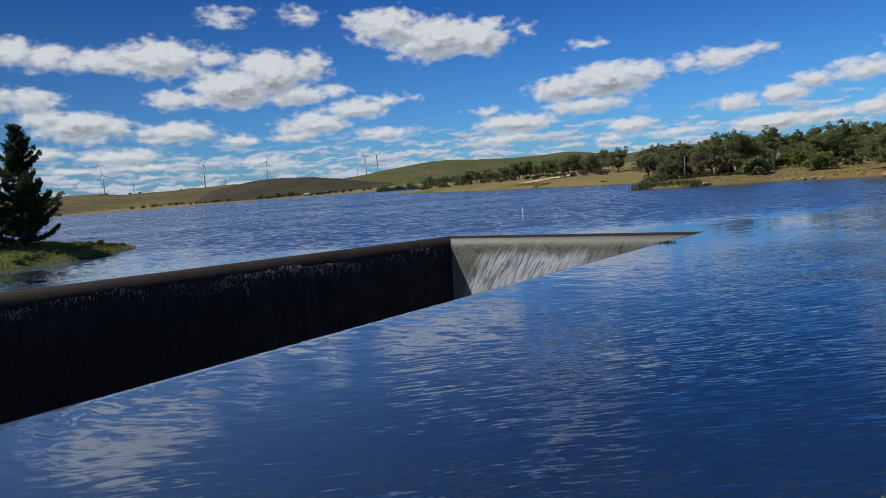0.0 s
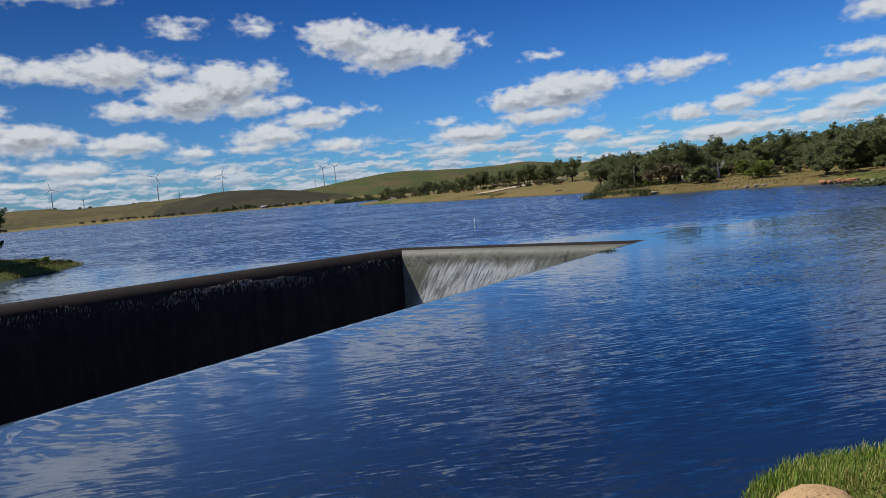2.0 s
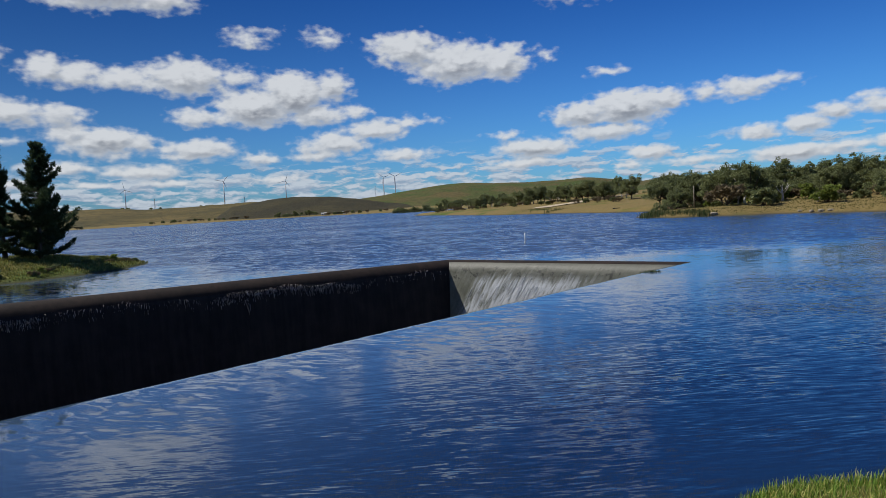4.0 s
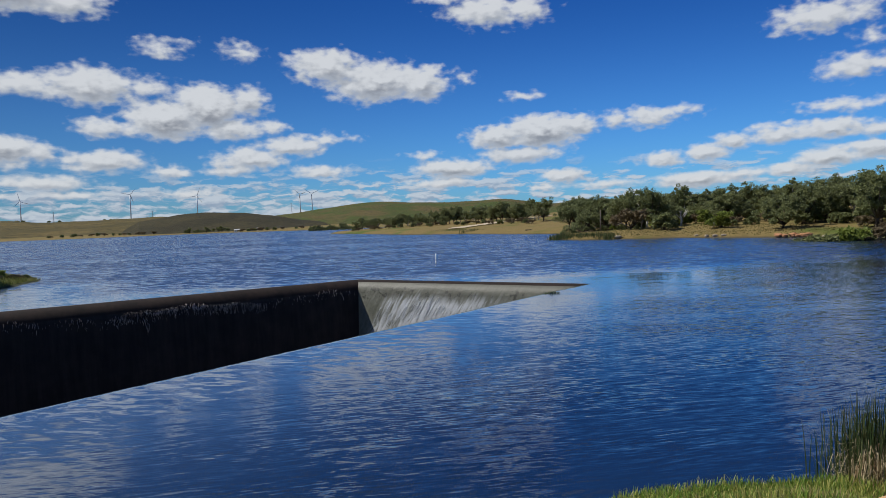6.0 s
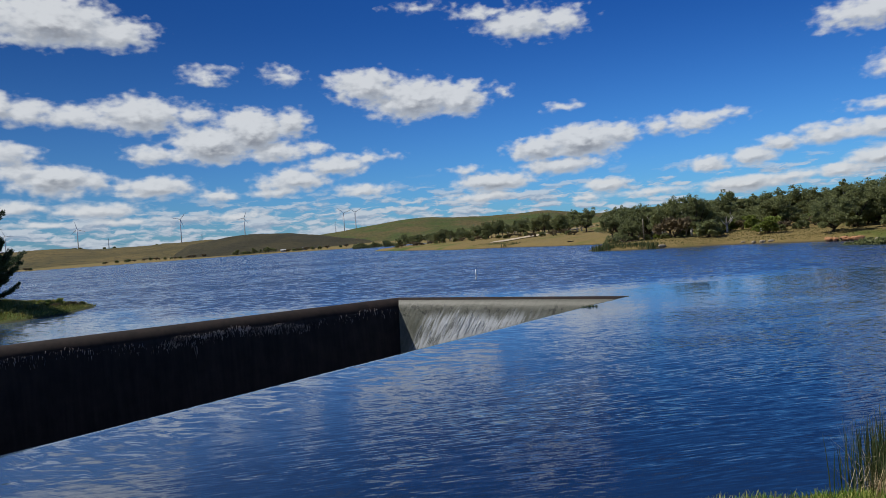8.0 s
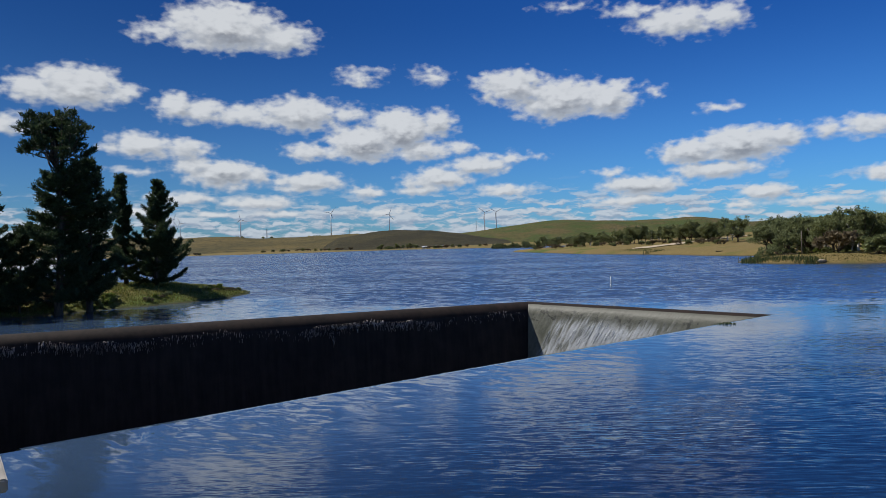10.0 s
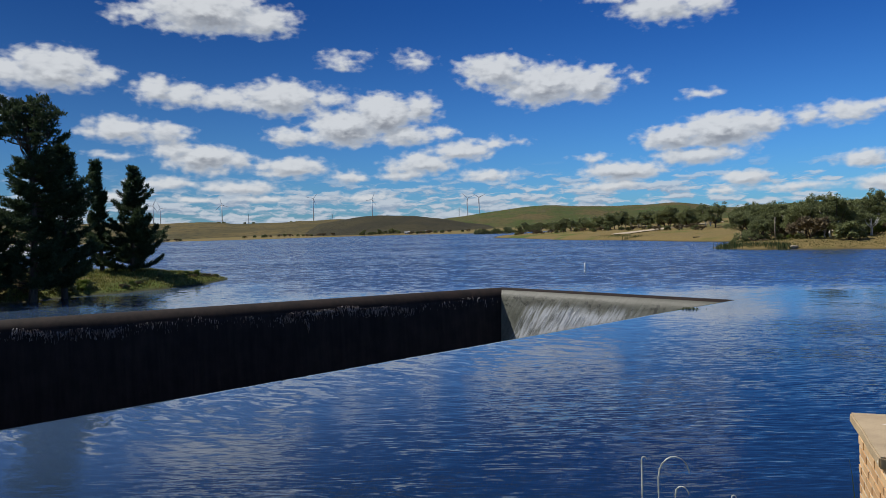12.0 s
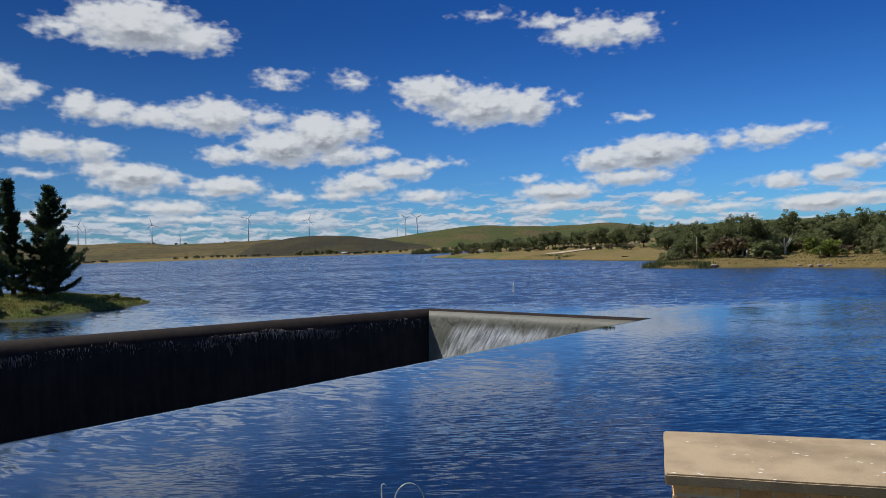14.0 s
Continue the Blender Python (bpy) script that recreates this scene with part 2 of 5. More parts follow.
    # paler towards the lip: brighter sky reflection put into the colour
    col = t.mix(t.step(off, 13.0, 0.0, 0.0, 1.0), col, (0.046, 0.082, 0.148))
    rough = t.m("ADD", t.m("MULTIPLY", t.step(y, 60.0, 250.0, 0.0, 0.09), t.step(cove, 0.0, 1.0, 1.0, 0.2)), t.step(off, 2.0, 16.0, 0.075, 0.10))
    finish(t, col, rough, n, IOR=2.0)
    return mat


def concrete_material(name, pale, dark, wet=0.0, streak=0.6):
    mat, t = material(name)
    p = place(t)
    cloud = t.noise(p, 0.55, 5.0, 0.6)
    run = t.noise(t.v("MULTIPLY", p, (2.4, 2.4, 0.22)), 1.0, 4.0, 0.6)
    grit = t.noise(p, 22.0, 4.0, 0.6)
    f = t.m("ADD", t.m("MULTIPLY", cloud, 0.6), t.m("MULTIPLY", run, streak))
    col = t.mix(t.step(f, 0.35, 0.85), dark, pale)
    col = t.mix(t.m("MULTIPLY", t.step(grit, 0.45, 0.8), 0.25), col, dark)
    finish(t, col, 0.85 - 0.25 * wet, bump(t, t.m("ADD", t.m("MULTIPLY", grit, 0.3), run), 0.35, 0.03), spec=0.2)
    return mat


def end_wall_material():
    """Algae-stained concrete with thin white water running aslant down its middle."""
    mat, t = material("algae_concrete")
    p = place(t)
    x, y, z = t.xyz(p)
    axis = (NEAR_B - FAR_B).normalized()
    s = t.v("DOT_PRODUCT", t.v("SUBTRACT", p, tuple(FAR_B)), tuple(axis))
    slant = t.m("SUBTRACT", s, t.m("MULTIPLY", z, 0.62))
    cloud, grit = t.noise(p, 0.5, 5.0, 0.6), t.noise(p, 3.5, 5.0, 0.7)
    run = t.noise(t.join(t.m("MULTIPLY", slant, 2.2), 0.0, t.m("MULTIPLY", z, 0.3)), 1.0, 5.0, 0.65)
    col = t.mix(t.step(t.m("ADD", t.m("MULTIPLY", cloud, 0.6), t.m("MULTIPLY", run, 0.5)), 0.38, 0.75), (0.135, 0.14, 0.105), (0.27, 0.27, 0.22))
    col = t.mix(t.m("MULTIPLY", t.step(grit, 0.45, 0.70), 0.45), col, (0.10, 0.10, 0.075))
    band = t.step(t.m("ADD", z, t.m("MULTIPLY", t.m("SUBTRACT", cloud, 0.5), 1.4)), -1.5, -0.2)
    col = t.mix(t.m("MULTIPLY", band, 0.85), col, (0.060, 0.058, 0.040))
    foam = t.noise(t.join(t.m("MULTIPLY", slant, 3.2), 0.0, t.m("MULTIPLY", z, 0.55)), 1.0, 6.0, 0.75, warp=0.5)
    broad = t.noise(t.join(t.m("MULTIPLY", slant, 0.55), 0.0, t.m("MULTIPLY", z, 0.25)), 1.0, 2.0, 0.5)
    deep = t.m("MULTIPLY", t.step(t.m("ADD", z, t.m("MULTIPLY", cloud, 1.4)), 0.1, -1.1), t.m("MULTIPLY", t.step(slant, 3.6, 5.4), t.step(s, 16.5, 11.0)))
    white = t.m("MULTIPLY", t.step(t.m("ADD", t.m("ADD", foam, t.m("MULTIPLY", deep, 0.14)), t.m("MULTIPLY_ADD", broad, 0.35, -0.17)), 0.48, 0.74), deep)
    moss = t.m("MULTIPLY", t.step(t.noise(p, 1.6, 6.0, 0.75), 0.54, 0.62), t.m("MULTIPLY", t.step(z, -0.3, -0.6), t.step(z, -2.0, -1.2)))
    col = t.mix(t.m("MULTIPLY", moss, 0.8), col, (0.035, 0.035, 0.028))
    col = t.mix(white, col, (0.66, 0.68, 0.69))
    finish(t, col, 0.5, bump(t, t.m("ADD", run, t.m("ADD", foam, grit)), 0.6, 0.06), spec=0.4)
    return mat


def ground_material():
    mat, t = material("bank_grass")
    p = place(t)
    x, y, z = t.xyz(p)
    patch = t.noise(p, 0.045, 5.0, 0.6)
    tuft = t.noise(p, 0.9, 5.0, 0.65)
    fine = t.noise(p, 9.0, 3.0, 0.6)
    dry = t.mix(tuft, (0.12, 0.092, 0.034), (0.27, 0.20, 0.078))
    green = t.mix(tuft, (0.045, 0.07, 0.016), (0.13, 0.165, 0.035))
    pasture = t.m("MULTIPLY", t.step(x, -30.0, 20.0), t.step(y, 30.0, 70.0))
    far_side = t.m("MAXIMUM", pasture, t.step(y, 300.0, 500.0))
    col = t.mix(t.step(t.m("SUBTRACT", patch, t.m("MULTIPLY", far_side, 0.16)), 0.36, 0.54), dry, green)
    col = t.mix(t.m("MULTIPLY", t.step(fine, 0.5, 0.8), 0.35), col, (0.06, 0.055, 0.025))
    mud = t.step(z, 0.35, 0.0)
    col = t.mix(t.m("MULTIPLY", mud, 0.8), col, (0.05, 0.045, 0.03))
    finish(t, col, 0.95, bump(t, t.m("ADD", tuft, t.m("MULTIPLY", fine, 0.3)), 0.8, 0.3), spec=0.1)
    return mat


def hill_material(name, a, b, c, scale=0.012):
    mat, t = material(name)
    p = place(t)
    big = t.noise(t.v("MULTIPLY", p, (1, 0.5, 2)), scale, 4.0, 0.6)
    mid = t.noise(p, scale * 9, 5.0, 0.65)
    col = t.mix(t.step(big, 0.38, 0.62), a, b)
    col = t.mix(t.m("MULTIPLY", t.step(mid, 0.50, 0.62), 0.85), col, c)
    finish(t, col, 0.95, bump(t, mid, 0.6, 4.0), spec=0.1)
    return mat


def leaf_material(name, dark, light, rough=0.6):
    mat, t = material(name)
    g = t.node("ShaderNodeNewGeometry")
    r = g.outputs["Random Per Island"]
    own = t.node("ShaderNodeObjectInfo").outputs["Random"]
    lump = t.noise(g.outputs["Position"], 0.5, 3.0, 0.5)
    f = t.m("ADD", t.m("MULTIPLY", r, 0.6), t.m("MULTIPLY", lump, 0.5))
    col = t.mix(f, dark, light)
    col = t.mix(t.m("MULTIPLY", own, 0.35), col, tuple(0.7 * v for v in light))
    p = t.node("ShaderNodeBsdfPrincipled", Base_Color=col, Roughness=rough)
    p.inputs["Specular IOR Level"].default_value = 0.25
    tr = t.node("ShaderNodeBsdfTranslucent", Color=col)
    mx = t.node("ShaderNodeMixShader", i0=0.35, i1=p.outputs[0], i2=tr.outputs[0])
    t.node("ShaderNodeOutputMaterial", Surface=mx.outputs[0])
    return mat


def bark_material(name, dark, light):
    mat, t = material(name)
    p = t.node("ShaderNodeTexCoord").outputs["Object"]
    n = t.noise(t.v("MULTIPLY", p, (4, 4, 0.7)), 1.5, 5.0, 0.65)
    finish(t, t.mix(t.step(n, 0.3, 0.7), dark, light), 0.9, bump(t, n, 0.8, 0.05), spec=0.2)
    return mat


def plain_material(name, a, b, rough=0.7, scale=3.0, metallic=0.0, bumpy=0.2, spec=0.5):
    mat, t = material(name)
    p = t.node("ShaderNodeTexCoord").outputs["Object"]
    n = t.noise(p, scale, 5.0, 0.6)
    finish(t, t.mix(t.step(n, 0.3, 0.7), a, b), rough, bump(t, n, bumpy, 0.02), metallic, spec)
    return mat


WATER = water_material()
CONCRETE_PALE = concrete_material("pale_concrete", (0.42, 0.39, 0.34), (0.24, 0.22, 0.19), 0.1)
# wet concrete; the far wall's deep shade is put into its black
CONCRETE_WET = concrete_material("wet_shade_black_concrete", (0.034, 0.027, 0.024), (0.009, 0.009, 0.010), 0.2)
CREST_BROWN = concrete_material("wet_brown_crest", (0.034, 0.022, 0.016), (0.012, 0.009, 0.0075), 0.0)
CONCRETE_END = end_wall_material()
GROUND = ground_material()
HILL_DRY = hill_material("dry_hill_grass", (0.135, 0.102, 0.038), (0.085, 0.072, 0.029), (0.036, 0.036, 0.018), 0.006)
HILL_GREEN = hill_material("green_hill_grass", (0.062, 0.085, 0.021), (0.115, 0.09, 0.036), (0.042, 0.044, 0.018))
# cloud shadow over the far hill, put into its dark olive colour
HILL_DARK = hill_material("shadowed_hill_grass", (0.042, 0.038, 0.022), (0.06, 0.052, 0.026), (0.03, 0.03, 0.016))
PINE_LEAF = leaf_material("pine_needles", (0.022, 0.038, 0.018), (0.075, 0.105, 0.044))
GUM_LEAF = leaf_material("gum_leaves", (0.10, 0.125, 0.044), (0.28, 0.30, 0.13))
LIME_LEAF = leaf_material("light_green_leaves", (0.11, 0.15, 0.026), (0.28, 0.33, 0.07))
OLIVE_LEAF = leaf_material("olive_brown_leaves", (0.10, 0.082, 0.046), (0.26, 0.205, 0.12))
BARK = bark_material("brown_bark", (0.04, 0.03, 0.022), (0.13, 0.10, 0.075))
BARK_PALE = bark_material("pale_bark", (0.45, 0.41, 0.35), (0.75, 0.71, 0.64))
TURBINE_WHITE = plain_material("turbine_paint", (0.62, 0.64, 0.66), (0.72, 0.73, 0.74), 0.5, 0.2)


# ---------------------------------------------------------------- mesh helpers
def mesh_object(name, verts, faces, mat, parent=None, smooth=False):
    me = bpy.data.meshes.new(name)
    me.from_pydata([tuple(v) for v in verts], [], faces)
    me.materials.append(mat)
    if smooth:
        me.polygons.foreach_set("use_smooth", [True] * len(me.polygons))
    me.update()
    ob = new(name, me)
    if parent is not None:
        ob.parent = parent
    return ob


def part(name, bm, mat, parent=None, label="", smooth=False):
    me = bpy.data.meshes.new(name)
    bm.to_mesh(me)
    bm.free()
    me.materials.append(mat)
    if smooth:
        me.polygons.foreach_set("use_smooth", [True] * len(me.polygons))
    ob = new(name, me)
    if parent is not None:
        ob.parent = parent
    return tagged(ob, label)


def thing(name, at, label, category, group="", rz=0.0):
    ob = new(name)
    ob.matrix_basis = pose(*at, 0, 0, rz)
    return tagged(ob, label, category, group)


def tube(points, radii, sides=6):
    """Vertices and faces of a tapered tube along points."""
    vs, fs = [], []
    pts = [Vector(p) for p in points]
    for i, (p, r) in enumerate(zip(pts, radii)):
        d = (pts[min(i + 1, len(pts) - 1)] - pts[max(i - 1, 0)]).normalized()
        a = d.orthogonal().normalized()
        b = d.cross(a)
        for k in range(sides):
            th = 2 * math.pi * k / sides
            vs.append(p + float(r) * (math.cos(th) * a + math.sin(th) * b))
    for i in range(len(pts) - 1):
        for k in range(sides):
            fs.append((i * sides + k, i * sides + (k + 1) % sides, (i + 1) * sides + (k + 1) % sides, (i + 1) * sides + k))
    fs.append(tuple(range(sides))[::-1])
    fs.append(tuple((len(pts) - 1) * sides + k for k in range(sides)))
    return vs, fs


def merge(pieces):
    vs, fs = [], []
    for v, f in pieces:
        n = len(vs)
        vs += list(v)
        fs += [tuple(i + n for i in q) for q in f]
    return vs, fs


def leaves(centres, spread, count, size, slim, rng, flat=0.6):
    """Many small leaf blades round the centres, as quads."""
    c = np.repeat(np.asarray(centres, float), count, axis=0)
    n = len(c)
    s = np.repeat(np.broadcast_to(np.asarray(spread, float), (len(centres),)), count)
    g = rng.normal(size=(n, 3))
    g /= np.linalg.norm(g, axis=1)[:, None]
    c = c + g * (s * rng.random(n) ** 0.45)[:, None] * np.array([1, 1, flat])
    u = g + rng.normal(size=(n, 3)) * 0.8
    u /= np.linalg.norm(u, axis=1)[:, None]
    w = np.cross(u, rng.normal(size=(n, 3)))
    w /= np.linalg.norm(w, axis=1)[:, None]
    k = size * (0.6 + 0.8 * rng.random(n))[:, None]
    v = np.stack([c - u * k, c + w * k * slim, c + u * k, c - w * k * slim], axis=1).reshape(-1, 3)
    f = np.arange(4 * n).reshape(-1, 4)
    return v, f


def quick_mesh(name, v, f, mat, parent):
    me = bpy.data.meshes.new(name)
    me.vertices.add(len(v))
    me.vertices.foreach_set("co", np.asarray(v, np.float32).ravel())
    k = f.shape[1]
    me.loops.add(f.size)
    me.loops.foreach_set("vertex_index", f.ravel().astype(np.int32))
    me.polygons.add(len(f))
    me.polygons.foreach_set("loop_start", np.arange(0, f.size, k, dtype=np.int32))
    me.update(calc_edges=True)
    me.materials.append(mat)
    ob = new(name, me)
    if parent is not None:
        ob.parent = parent
    return ob


# ---------------------------------------------------------------- the ground, one sheet to the horizon
NEAR_BANK = [(-60, 12), (-12.2, 14.6), (-7.3, 9.2), (-4.0, 7.6), (2.0, 7.0), (3.6, 7.6), (4.3, 8.6), (4.9, 10.2), (6.2, 11.0), (7.8, 11.1), (9.3, 10.7), (11.6, 10.6), (14, 9.5),
             (24, 10.0), (40, 14), (60, 30), (74, 52), (120, 40), (120, -80), (-60, -80)]
RIGHT_BANK = [(71, 50), (72.8, 87), (70.8, 99.5), (64.2, 107.5), (60.2, 114.6), (55.6, 122.5), (48.6, 124.2), (45.7, 128.4), (39.5, 130.4), (36, 147.5), (51, 152), (55, 178),
              (41.5, 202), (31, 233.5), (11.8, 266), (-9, 343), (-29, 406), (20, 480), (80, 900), (1500, 1500), (900, 20), (100, 10)]
LEFT_LAND = [(-34.2, 78), (-33.4, 69.4), (-35.6, 62), (-39.0, 57.7), (-41.4, 53), (-43.3, 48.8), (-46, 42), (-52, 35), (-60, 30), (-400, 0), (-400, 260), (-120, 130), (-75, 98), (-48, 84.5), (-37, 80)]
PIT = [(-12.5, 13.0), (18.0, 46.3), (1.0, 61.5), (-54, 30.5), (-60, 0)]


def inside_depth(poly, x, y):
    """Distance to a polygon's rim: positive inside, negative outside."""
    best = np.full(x.shape, 1e9)
    odd = np.zeros(x.shape, bool)
    for (ax, ay), (bx, by) in zip(poly, poly[1:] + poly[:1]):
        dx, dy = bx - ax, by - ay
        s = np.clip(((x - ax) * dx + (y - ay) * dy) / (dx * dx + dy * dy), 0, 1)
        best = np.minimum(best, np.hypot(x - ax - s * dx, y - ay - s * dy))
        odd ^= ((ay > y) != (by > y)) & (x < dx * (y - ay) / (dy if dy else 1e-9) + ax)
    return np.where(odd, best, -best)


def wave(x, y, w, seed):
    return np.sin(x / w + seed) * np.cos(y / w * 1.13 + 2 * seed) + 0.5 * np.sin(x / w * 2.3 + 3 * seed + y / w * 1.7)


def ground_height(x, y):
    z = np.full(x.shape, -2.5)
    d = inside_depth(NEAR_BANK, x, y)
    top = 3.0 + 0.13 * np.clip(x, -1, 8)
    slope = 0.26 + 0.29 * np.clip((4.5 - x) / 4, 0, 1)
    near = np.where(d > 0, np.minimum(slope * d, top + 0.004 * d) + 0.03 * wave(x, y, 0.7, 1), 0.5 * d)
    z = np.maximum(z, near)
    d = inside_depth(RIGHT_BANK, x, y) + 0.5 * wave(x, y, 3.0, 2)
    rise = 0.9 * (1 - np.exp(-np.maximum(d, 0) / 2.0)) + 0.055 * np.clip(d, 0, 160) + 0.03 * np.clip(d - 160, 0, 900)
    z = np.maximum(z, np.where(d > 0, rise + 0.1 * wave(x, y, 6, 3) * np.clip(d / 6, 0, 1), 0.25 * d))
    d = inside_depth(LEFT_LAND, x, y) + 0.35 * wave(x, y, 2.0, 4)
    rise = 1.9 * (1 - np.exp(-np.maximum(d, 0) / 5.5)) + 0.01 * np.clip(d, 0, 400)
    z = np.maximum(z, np.where(d > 0, rise + 0.08 * wave(x, y, 1.6, 5), 0.25 * d))
    r, a = np.hypot(x - 2.5, y), np.degrees(np.arctan2(x - 2.5, y))
    shore = 1090 - 9.0 * np.clip(a + 25, 0, 30) + 60 * np.sin(a / 3.0)
    d = r - shore
    z = np.maximum(z, np.where(d > 0, 0.012 * d, 0.02 * d))
    d = inside_depth(PIT, x, y)
    return np.where(d > 0, -12.0, z)


def build_ground():
    azs = np.radians(np.concatenate([np.arange(-52, 56, 0.25), np.arange(56, 308, 4.0)]))
    rs = np.concatenate([[0.01], 1.2 * 1.0265 ** np.arange(0, 318)])
    rs = rs[rs < 4900]
    A, R = np.meshgrid(azs, rs)
    x, y = 2.5 + R * np.sin(A), R * np.cos(A)
    z = ground_height(x, y)
    v = np.stack([x, y, z], -1).reshape(-1, 3)
    n, m = len(azs), len(rs)
    i, j = np.meshgrid(np.arange(m - 1), np.arange(n), indexing="ij")
    j2 = (j + 1) % n
    f = np.stack([i * n + j, (i + 1) * n + j, (i + 1) * n + j2, i * n + j2], -1).reshape(-1, 4)[:, ::-1]
    ob = quick_mesh("ground", v, f, GROUND, None)
    ob.data.polygons.foreach_set("use_smooth", [True] * len(ob.data.polygons))
    tagged(ob, "grassy lake banks, olive green and dry straw yellow", "ground", kind="structure")


build_ground()


def ground_z(x, y):
    return float(ground_height(np.array([float(x)]), np.array([float(y)]))[0])


# ---------------------------------------------------------------- the lake with its spillway
DRAW = 0.4     # the water begins to curve down this far above the lip


def lake():
    """The level water, with the spillway basin left open."""
    rim = [FAR_A.copy(), FAR_B.copy(), NEAR_B + UP_NEAR * DRAW, NEAR_A + UP_NEAR * DRAW, Vector((-30, -4.6, 0))]
    outer = [bearing(a, 4880) for a in range(-180, 180, 6)]
    bm = bmesh.new()
    ri = [bm.verts.new(p) for p in rim]
    ro = [bm.verts.new(p) for p in outer]
    edges = [bm.edges.new((l[i], l[(i + 1) % len(l)])) for l in (ri, ro) for i in range(len(l))]
    bmesh.ops.triangle_fill(bm, edges=edges, use_beauty=True)
    bmesh.ops.recalc_face_normals(bm, faces=bm.faces)
    for f in bm.faces:
        if f.normal.z < 0:
            f.normal_flip()
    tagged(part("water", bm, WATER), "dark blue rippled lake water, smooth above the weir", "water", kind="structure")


lake()


def swept(profile, a, b, out, steps=40, ripple=0.0, seed=0):
    """A profile of (outward, height) swept from a to b."""
    vs, fs = [], []
    n = len(profile)
    for i in range(steps + 1):
        p = a.lerp(b, i / steps)
        for j, (o, h) in enumerate(profile):
            k = ripple * noise.noise(Vector((i * 0.35 + seed, j * 0.3, seed)))
            vs.append(p + out * (o + k) + Vector((0, 0, h)))
    for i in range(steps):
        for j in range(n - 1):
            fs.append((i * n + j, (i + 1) * n + j, (i + 1) * n + j + 1, i * n + j + 1))
    return vs, fs


def ogee(r, drop, lean, lift=0.0):
    pts = [(r * math.sin(a), -r * (1 - math.cos(a)) + lift) for a in np.linspace(0, radians(84), 12)]
    o, h = pts[-1]
    return pts + [(o + lean * k, h - (drop - r) * k) for k in (0.15, 0.4, 0.7, 1.0)]


spillway = thing("spillway", (0, 0, 0), "drop-inlet spillway basin of dark wet concrete, far wall blackened for shade", "spillway")
far_dir = (FAR_B - FAR_A).normalized()
far_in = Vector((far_dir.y, -far_dir.x, 0))
end_dir = (NEAR_B - FAR_B).normalized()
end_in = Vector((-end_dir.y, end_dir.x, 0)) * -1
if end_in.dot(NEAR_A - NEAR_B) < 0:
    end_in = -end_in
near_in = -UP_NEAR
arc = ogee(1.2, 11, 0.35)
far_stop = FAR_B + far_dir * 0.2
mesh_object("crest", *swept([(-0.5, -0.3), (-0.4, -0.01)] + arc[:10], FAR_A, far_stop, far_in, 90, 0.02), CREST_BROWN, spillway, True)
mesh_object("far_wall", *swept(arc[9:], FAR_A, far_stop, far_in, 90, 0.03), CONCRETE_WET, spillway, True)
arc = ogee(1.1, 11, 0.7)
mesh_object("end_crest", *swept([(-0.5, -0.3), (-0.4, -0.01)] + arc[:5], FAR_B, NEAR_B + end_dir * 0.1, end_in, 40, 0.01), CREST_BROWN, spillway, True)
mesh_object("end_wall", *swept(arc[4:], FAR_B, NEAR_B + end_dir * 0.1, end_in, 40, 0.02), CONCRETE_END, spillway, True)
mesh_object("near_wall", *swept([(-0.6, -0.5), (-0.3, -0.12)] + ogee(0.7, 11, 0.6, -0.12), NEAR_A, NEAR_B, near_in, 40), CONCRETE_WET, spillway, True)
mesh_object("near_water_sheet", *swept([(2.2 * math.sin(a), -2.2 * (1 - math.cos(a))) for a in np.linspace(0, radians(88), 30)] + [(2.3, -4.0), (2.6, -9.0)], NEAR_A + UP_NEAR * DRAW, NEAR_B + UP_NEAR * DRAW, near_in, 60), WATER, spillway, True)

FOAM = plain_material("white_water", (0.55, 0.56, 0.56), (0.85, 0.86, 0.86), 0.35, 6.0)
FROTH = plain_material("grey_froth", (0.09, 0.055, 0.042), (0.40, 0.35, 0.32), 0.3, 1.6)


def rivulets(name, label, a, b, inward, radius, lean, drop_fall, runs, seed, mat=FOAM, slant=0.0):
    """Thin falls of broken white water, a few centimetres proud of a wall. runs: place along the crest, top and bottom heights."""
    rng = np.random.default_rng(seed)
    pieces = []
    axis = (b - a).normalized()
    for s, top, bottom, wide in runs:
        side, pts = 0.0, []
        for h in np.linspace(top, bottom, 5):
            o = radius * math.sin(math.acos(max(-1, min(1, 1 + h / radius)))) if h > -radius else radius + lean * (-h - radius) / (drop_fall - radius)
            pts.append(a + axis * (s + side + slant * (h - top)) + inward * (o + 0.03) + Vector((0, 0, float(h))))
            side += wide * rng.normal() * 0.6
        r = [wide * (0.3 + 0.5 * rng.random()) for _ in pts]
        r[-1] *= 0.3
        pieces.append(tube(pts, r, 4))
    v, f = merge(pieces)
    ob = mesh_object(name, v, f, mat, spillway, True)
    tagged(ob, label, kind="stuff")


rng_f = random.Random(9)
span = (FAR_B - FAR_A).length
runs = []
for k in range(3000):
    s_at = rng_f.uniform(14, span - 1)
    edge = 0.86 + 0.16 * math.sin(s_at * 0.55) + 0.10 * math.sin(s_at * 1.7)
    if math.sin(s_at * 0.31 + 0.5) + 0.6 * math.sin(s_at * 0.83) < 0.0 and rng_f.random() < 0.82:
        continue
    top_h = -edge - rng_f.uniform(-0.12, 0.22) - (0.35 if rng_f.random() < 0.25 else 0.0)
    runs.append((s_at, top_h, top_h - rng_f.uniform(0.05, 0.32), rng_f.choice((0.008, 0.012, 0.018, 0.036))))
